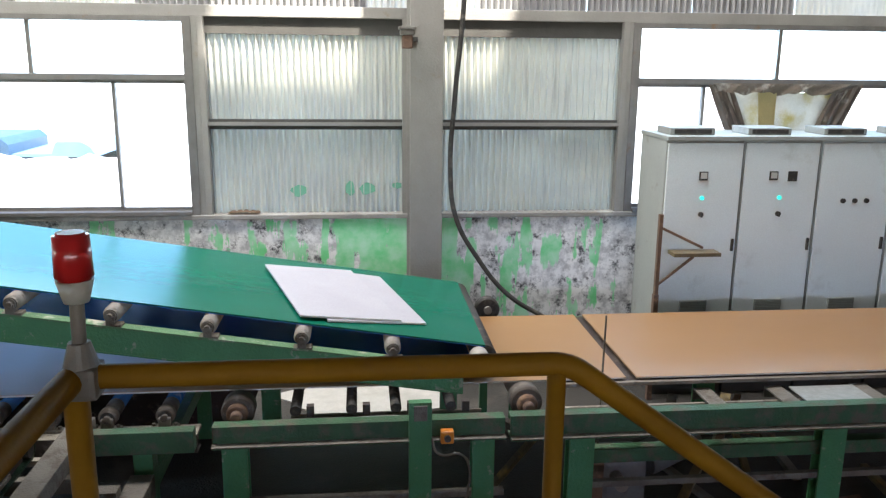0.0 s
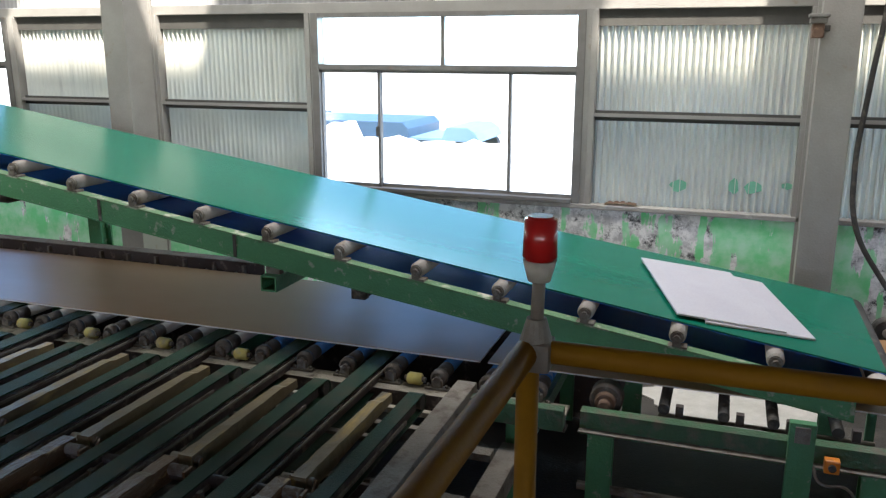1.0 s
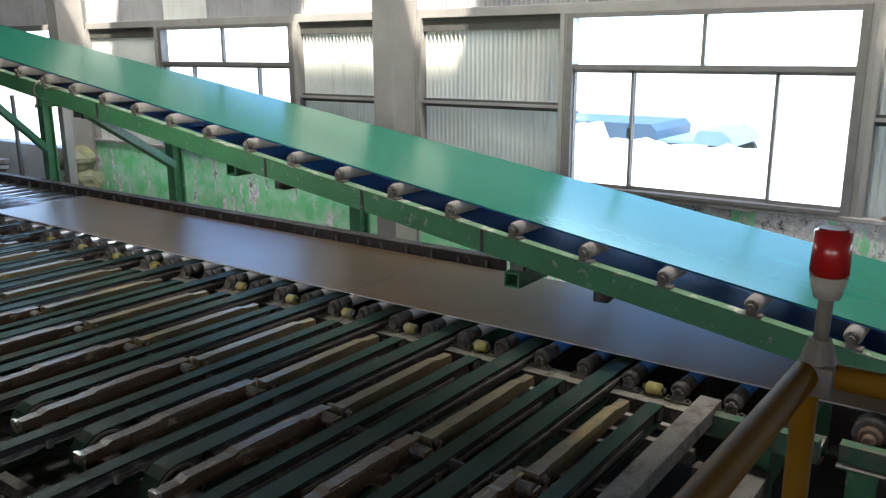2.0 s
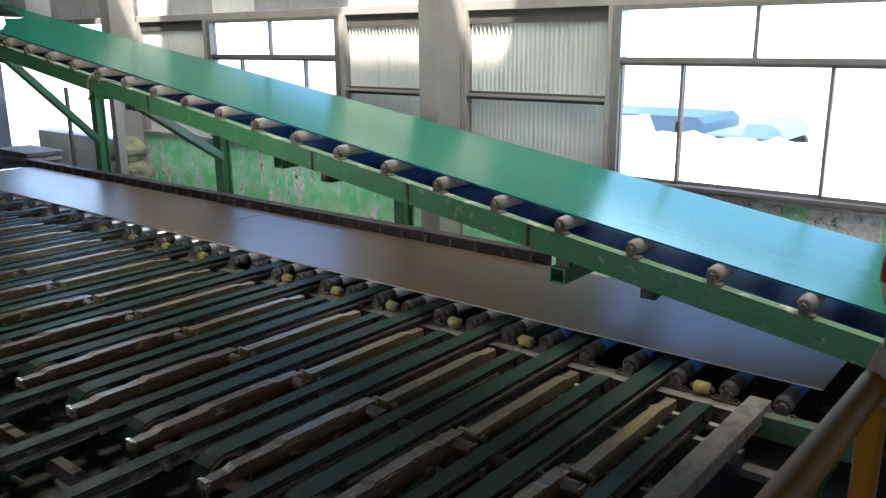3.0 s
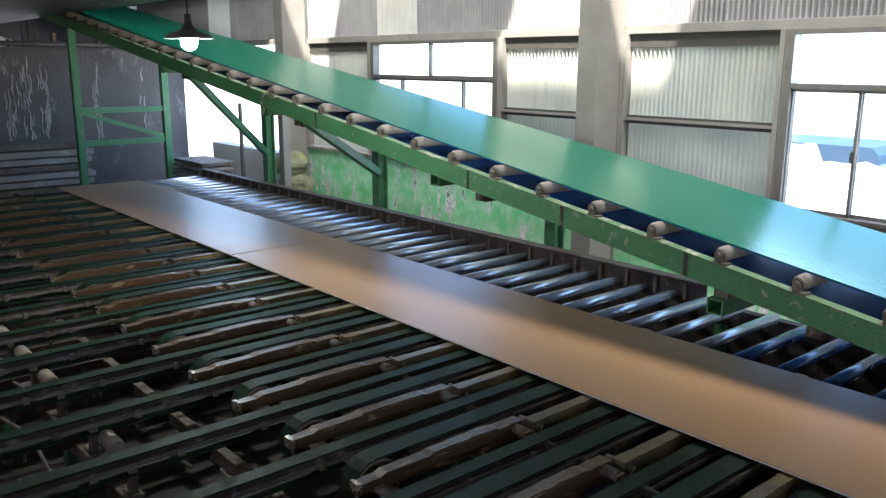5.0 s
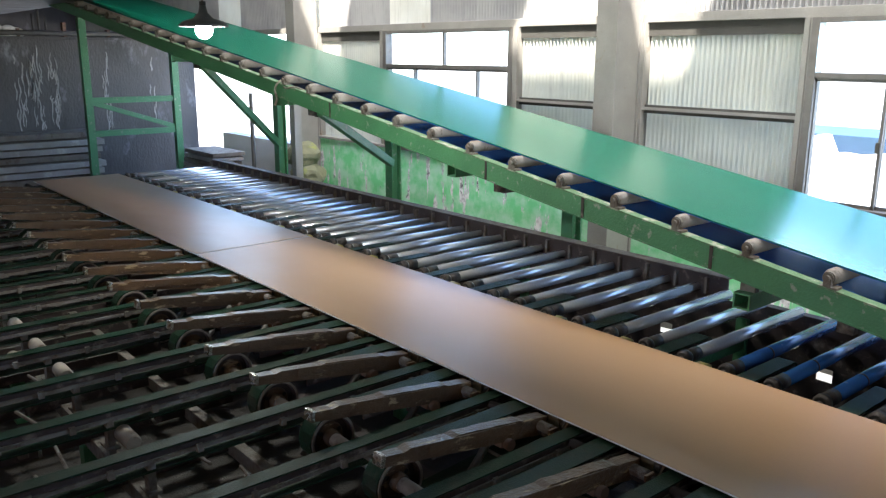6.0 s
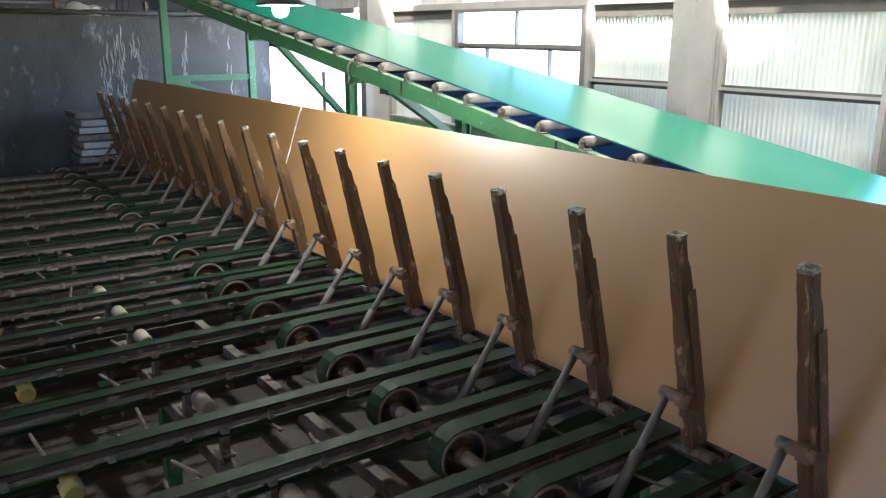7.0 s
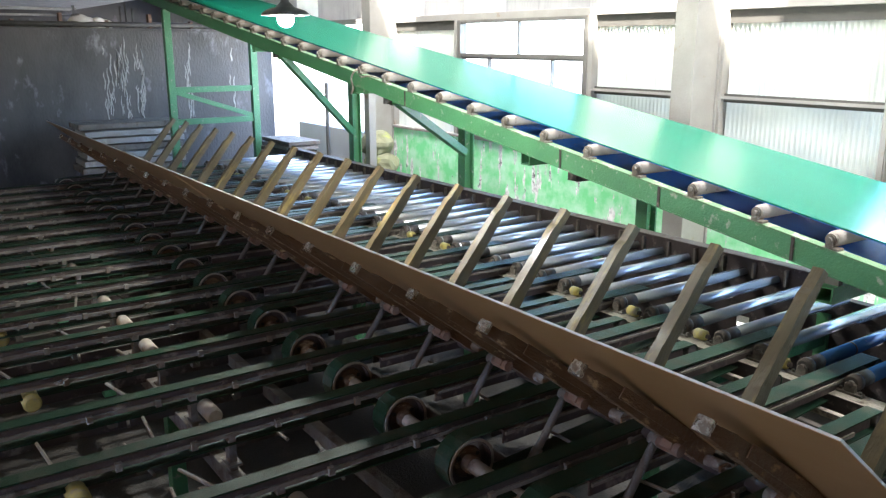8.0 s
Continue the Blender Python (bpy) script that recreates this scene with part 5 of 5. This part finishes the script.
part("gathered_side", drape(((2.92, 2.53), (3.14, 2.50), (3.12, 2.10), (3.34, 2.08)), 24, 10, 19, 0.02), M_CLOTH_BROWN, cover, "brown frayed gathered side")
part("gathered_side", drape(((4.02, 2.50), (4.33, 2.53), (3.86, 2.08), (4.12, 2.10)), 24, 10, 22, 0.02), M_CLOTH_BROWN, cover, "brown frayed gathered side")

flood = thing("wall_lamp", "small dusty lamp housing bracketed to the column", "lamp")
part("hood", joined(box(0.25, 0.38, 6.42, 6.575, 2.93, 2.955, 0.006), box(0.26, 0.37, 6.44, 6.565, 2.89, 2.93, 0.008)), M_FRAME, flood)
part("body", joined(box(0.275, 0.355, 6.45, 6.55, 2.79, 2.89, 0.012), rod((0.315, 6.42, 2.83), (0.315, 6.46, 2.83), 0.035, 16)), M_RUSTBAR, flood, "brown lamp body")
part("bracket", box(0.335, 0.40, 6.55, 6.585, 2.84, 2.88, 0.004), M_DARKSTEEL, flood)

# ---- pendant lamp ----
LX, LY, LZ = -5.98, 2.45, 2.90
pendant = thing("pendant_lamp", "dark enamel pendant lamp with a glowing white bulb", "lamp")
prof = [(0.022, 0.14), (0.032, 0.09), (0.07, 0.052), (0.138, 0.032), (0.163, 0.014), (0.172, 0.0)]
bm = bmesh.new()
rings = []
for t in (0.0, -0.006):
    for r, z in (prof if t == 0 else prof[::-1]):
        rings.append([bm.verts.new((LX + (r + t) * math.cos(2 * math.pi * k / 28), LY + (r + t) * math.sin(2 * math.pi * k / 28), LZ + z + t)) for k in range(28)])
for a, b in zip(rings, rings[1:] + rings[:1]):
    for k in range(28):
        bm.faces.new((a[k], a[(k + 1) % 28], b[(k + 1) % 28], b[k]))
bmesh.ops.recalc_face_normals(bm, faces=bm.faces[:])
part("shade", bm, M_SHADE, pendant, "dark enamel shade", smooth=True)
bulb = bmesh.new()
bmesh.ops.create_uvsphere(bulb, u_segments=20, v_segments=12, radius=0.058)
bmesh.ops.translate(bulb, vec=(LX, LY, LZ - 0.028), verts=bulb.verts)
part("bulb", bulb, M_BULB, pendant, "glowing white bulb", smooth=True)
part("socket", rod((LX, LY, LZ + 0.035), (LX, LY, LZ + 0.165), 0.022, 14), M_BLACK, pendant)
part("cord", rod((LX, LY, LZ + 0.165), (LX, LY, 3.55), 0.008, 8), M_BLACK, pendant)
lamp = new("pendant_light", bpy.data.lights.new("pendant_light", "POINT"))
lamp.data.energy, lamp.data.color, lamp.data.shadow_soft_size = 10.5, (1.0, 0.95, 0.86), 0.05
lamp.location = (LX, LY, LZ - 0.165)

# ---- the far end ----
pipe = thing("pipe_run", "dusty dark pipes along the top of the end wall", "pipe")
part("pipe", rod((-16.99, 1.5, 3.06), (-17.05, 6.4, 3.06), 0.05, 14), M_DARKSTEEL, pipe, smooth=True)
part("pipe", rod((-17.12, 1.0, 3.05), (-17.12, 6.0, 3.05), 0.04, 14), M_SHAFT, pipe, smooth=True)
for i in range(5):
    part("bracket", box(-17.14, -17.0, 2.2 + 0.8 * i, 2.26 + 0.8 * i, 3.0, 3.02 + 0.12 * (1 + i % 2), 0.004), M_RUSTBAR, pipe)
bag = bmesh.new()
bmesh.ops.create_icosphere(bag, subdivisions=3, radius=0.2)
for v in bag.verts:
    v.co = Vector((v.co.x * 0.6 - 17.1, v.co.y * 1.2 + 3.4, max(3.001, v.co.z * 0.7 * (1 + 0.4 * noise.noise(v.co * 8)) + 3.1)))
whole("dust_bag", bag, M_RUBBLE, "pale dusty bag on top of the end wall", "bag", smooth=True)
stack = thing("panel_stack", "stack of grey boards against the end wall", "board stack")
for i in range(7):
    dx = 0.04 * ((i * 7) % 3)
    part("board", box(-16.6 + dx, -15.8 + dx, 2.9 + dx, 4.7 + dx * 0.8, 0.45 + 0.13 * i, 0.55 + 0.13 * i, 0.008), M_CONCRETE if i % 3 else M_DUST, stack)
part("trestle", box(-16.5, -15.9, 3.0, 4.6, 0, 0.45, 0.01), M_RAIL_DARK, stack)
sheets = thing("flat_pile", "low pile of flat sheets by the roller line", "board stack")
for i in range(6):
    part("sheet", box(-14.9 + 0.03 * i, -13.62 + 0.03 * (i % 3), 5.85, 6.35 + 0.02 * i, 0.55 + 0.085 * i, 0.615 + 0.085 * i, 0.006), M_DUST if i % 2 else M_CONCRETE, sheets)
part("trestle", box(-14.7, -13.8, 5.9, 6.3, 0, 0.55, 0.01), M_RAIL_DARK, sheets)
rnd = random.Random(21)
for i, (sx, sz) in enumerate(((-11.75, 0.2), (-11.35, 0.2), (-11.0, 0.22), (-11.6, 0.52), (-11.2, 0.55), (-11.4, 0.85), (-11.5, 1.15))):
    bm = bmesh.new()
    bmesh.ops.create_icosphere(bm, subdivisions=3, radius=0.3)
    for v in bm.verts:
        n = noise.noise(v.co * 5 + Vector((i * 3.1, 0, 0)))
        v.co = Vector((v.co.x * 1.0, v.co.y * 0.8, v.co.z * 0.72)) * (1 + 0.28 * n)
        v.co += Vector((sx, 6.42, sz + 0.02))
        v.co.z = max(0.0, v.co.z)
        v.co.y = min(v.co.y, 6.68)
    whole("sack", bm, M_SACK, "crumpled dusty woven sack heaped by the column", "sack", group="heap of sacks", smooth=True)
whole("timber_post", box(-11.2, -11.08, 6.04, 6.16, 0, 2.05, 0.006), M_STEEL_GREY, "grey upright post behind the conveyor", "post")

slim = thing("slim_post", "thin dark steel post beside the conveyor", "post")
part("stem", rod((-13.44, 6.55, 0), (-13.44, 6.55, 2.05), 0.035, 10), M_DARKSTEEL, slim)
part("foot_plate", box(-13.54, -13.34, 6.45, 6.65, 0, 0.02, 0.003), M_DARKSTEEL, slim)


# ---- what moves ----
def motions():
    # boards: along the rollers, sideways on the cross belts, then up and over
    run = [(0.0, 1.48), (0.5, 0.0), (1.0, -1.49), (1.5, -2.86), (2.0, -4.36), (2.5, -5.92), (2.8, -6.80), (3.0, -7.28), (3.2, -7.46), (3.5, -7.47), (4.3, -7.47)]
    side = [(4.4, 4.43), (4.5, 4.30), (4.6, 4.09), (4.7, 3.91), (4.9, 3.56), (5.1, 3.22), (5.3, 2.98), (5.5, 2.905), (5.8, 2.90), (6.0, 2.90)]
    turn = [(6.1, 5), (6.2, 12), (6.3, 18.5), (6.5, 28), (6.7, 44), (6.85, 59), (7.0, 71), (7.2, 76), (7.35, 90), (7.5, 103), (7.6, 109), (7.7, 115), (7.8, 122), (7.9, 131), (8.0, 141)]
    for k, bd in enumerate(boards):
        off = -BOARD_LENGTHS[0] - 0.008 if k == 0 else 0.022
        lag = {0.0: 0.035, 0.5: 0.035, 1.0: 0.02, 1.5: -0.012, 2.0: -0.018, 2.5: -0.018}
        rows = [(t, pose(x + off + (lag.get(t, 0.0) if k else 0.0), 4.43, BOARD_Z)) for t, x in run]
        rows += [(t, pose(-7.47 + off, y, BOARD_Z)) for t, y in side]
        rows += [(t, pose(-7.47 + off, 2.90, BOARD_Z, a)) for t, a in turn]
        walk(bd, rows)
    lift = [(0.0, 0), (5.8, 0), (6.0, 0), (6.1, 4.5), (6.2, 11.5), (6.3, 18), (6.5, 27.5), (6.7, 43.5), (6.85, 58.5), (7.0, 70.5), (7.2, 75.5), (7.35, 85), (7.5, 92), (7.6, 90), (7.7, 82), (7.8, 74), (7.9, 64), (8.0, 51)]
    walk(far_rack, [(t, pose(0, PIVOT_Y, PIVOT_Z, a)) for t, a in lift])
    catch = [(0.0, 180), (5.7, 180), (5.9, 178), (6.0, 173), (6.1, 166), (6.2, 158), (6.3, 151), (6.5, 135.5), (6.7, 120), (6.85, 110), (7.0, 104), (7.2, 103), (7.5, 106), (7.6, 110), (7.7, 117), (7.8, 125), (7.9, 134), (8.0, 144)]
    walk(near_rack, [(t, pose(0, PIVOT_Y, PIVOT_Z, a)) for t, a in catch])
    # push rods: pinned to the catching arms, aimed at their feet
    rows = []
    for t, a in catch:
        c, s = math.cos(radians(a)), math.sin(radians(a))
        y, z = PIVOT_Y + 0.28 * c - 0.10 * s, PIVOT_Z + 0.28 * s + 0.10 * c
        rows.append((t, pose(0, y, z, math.degrees(math.atan2(-(y - 2.22), z - 0.42)))))
    walk(strut_bank, rows)


motions()
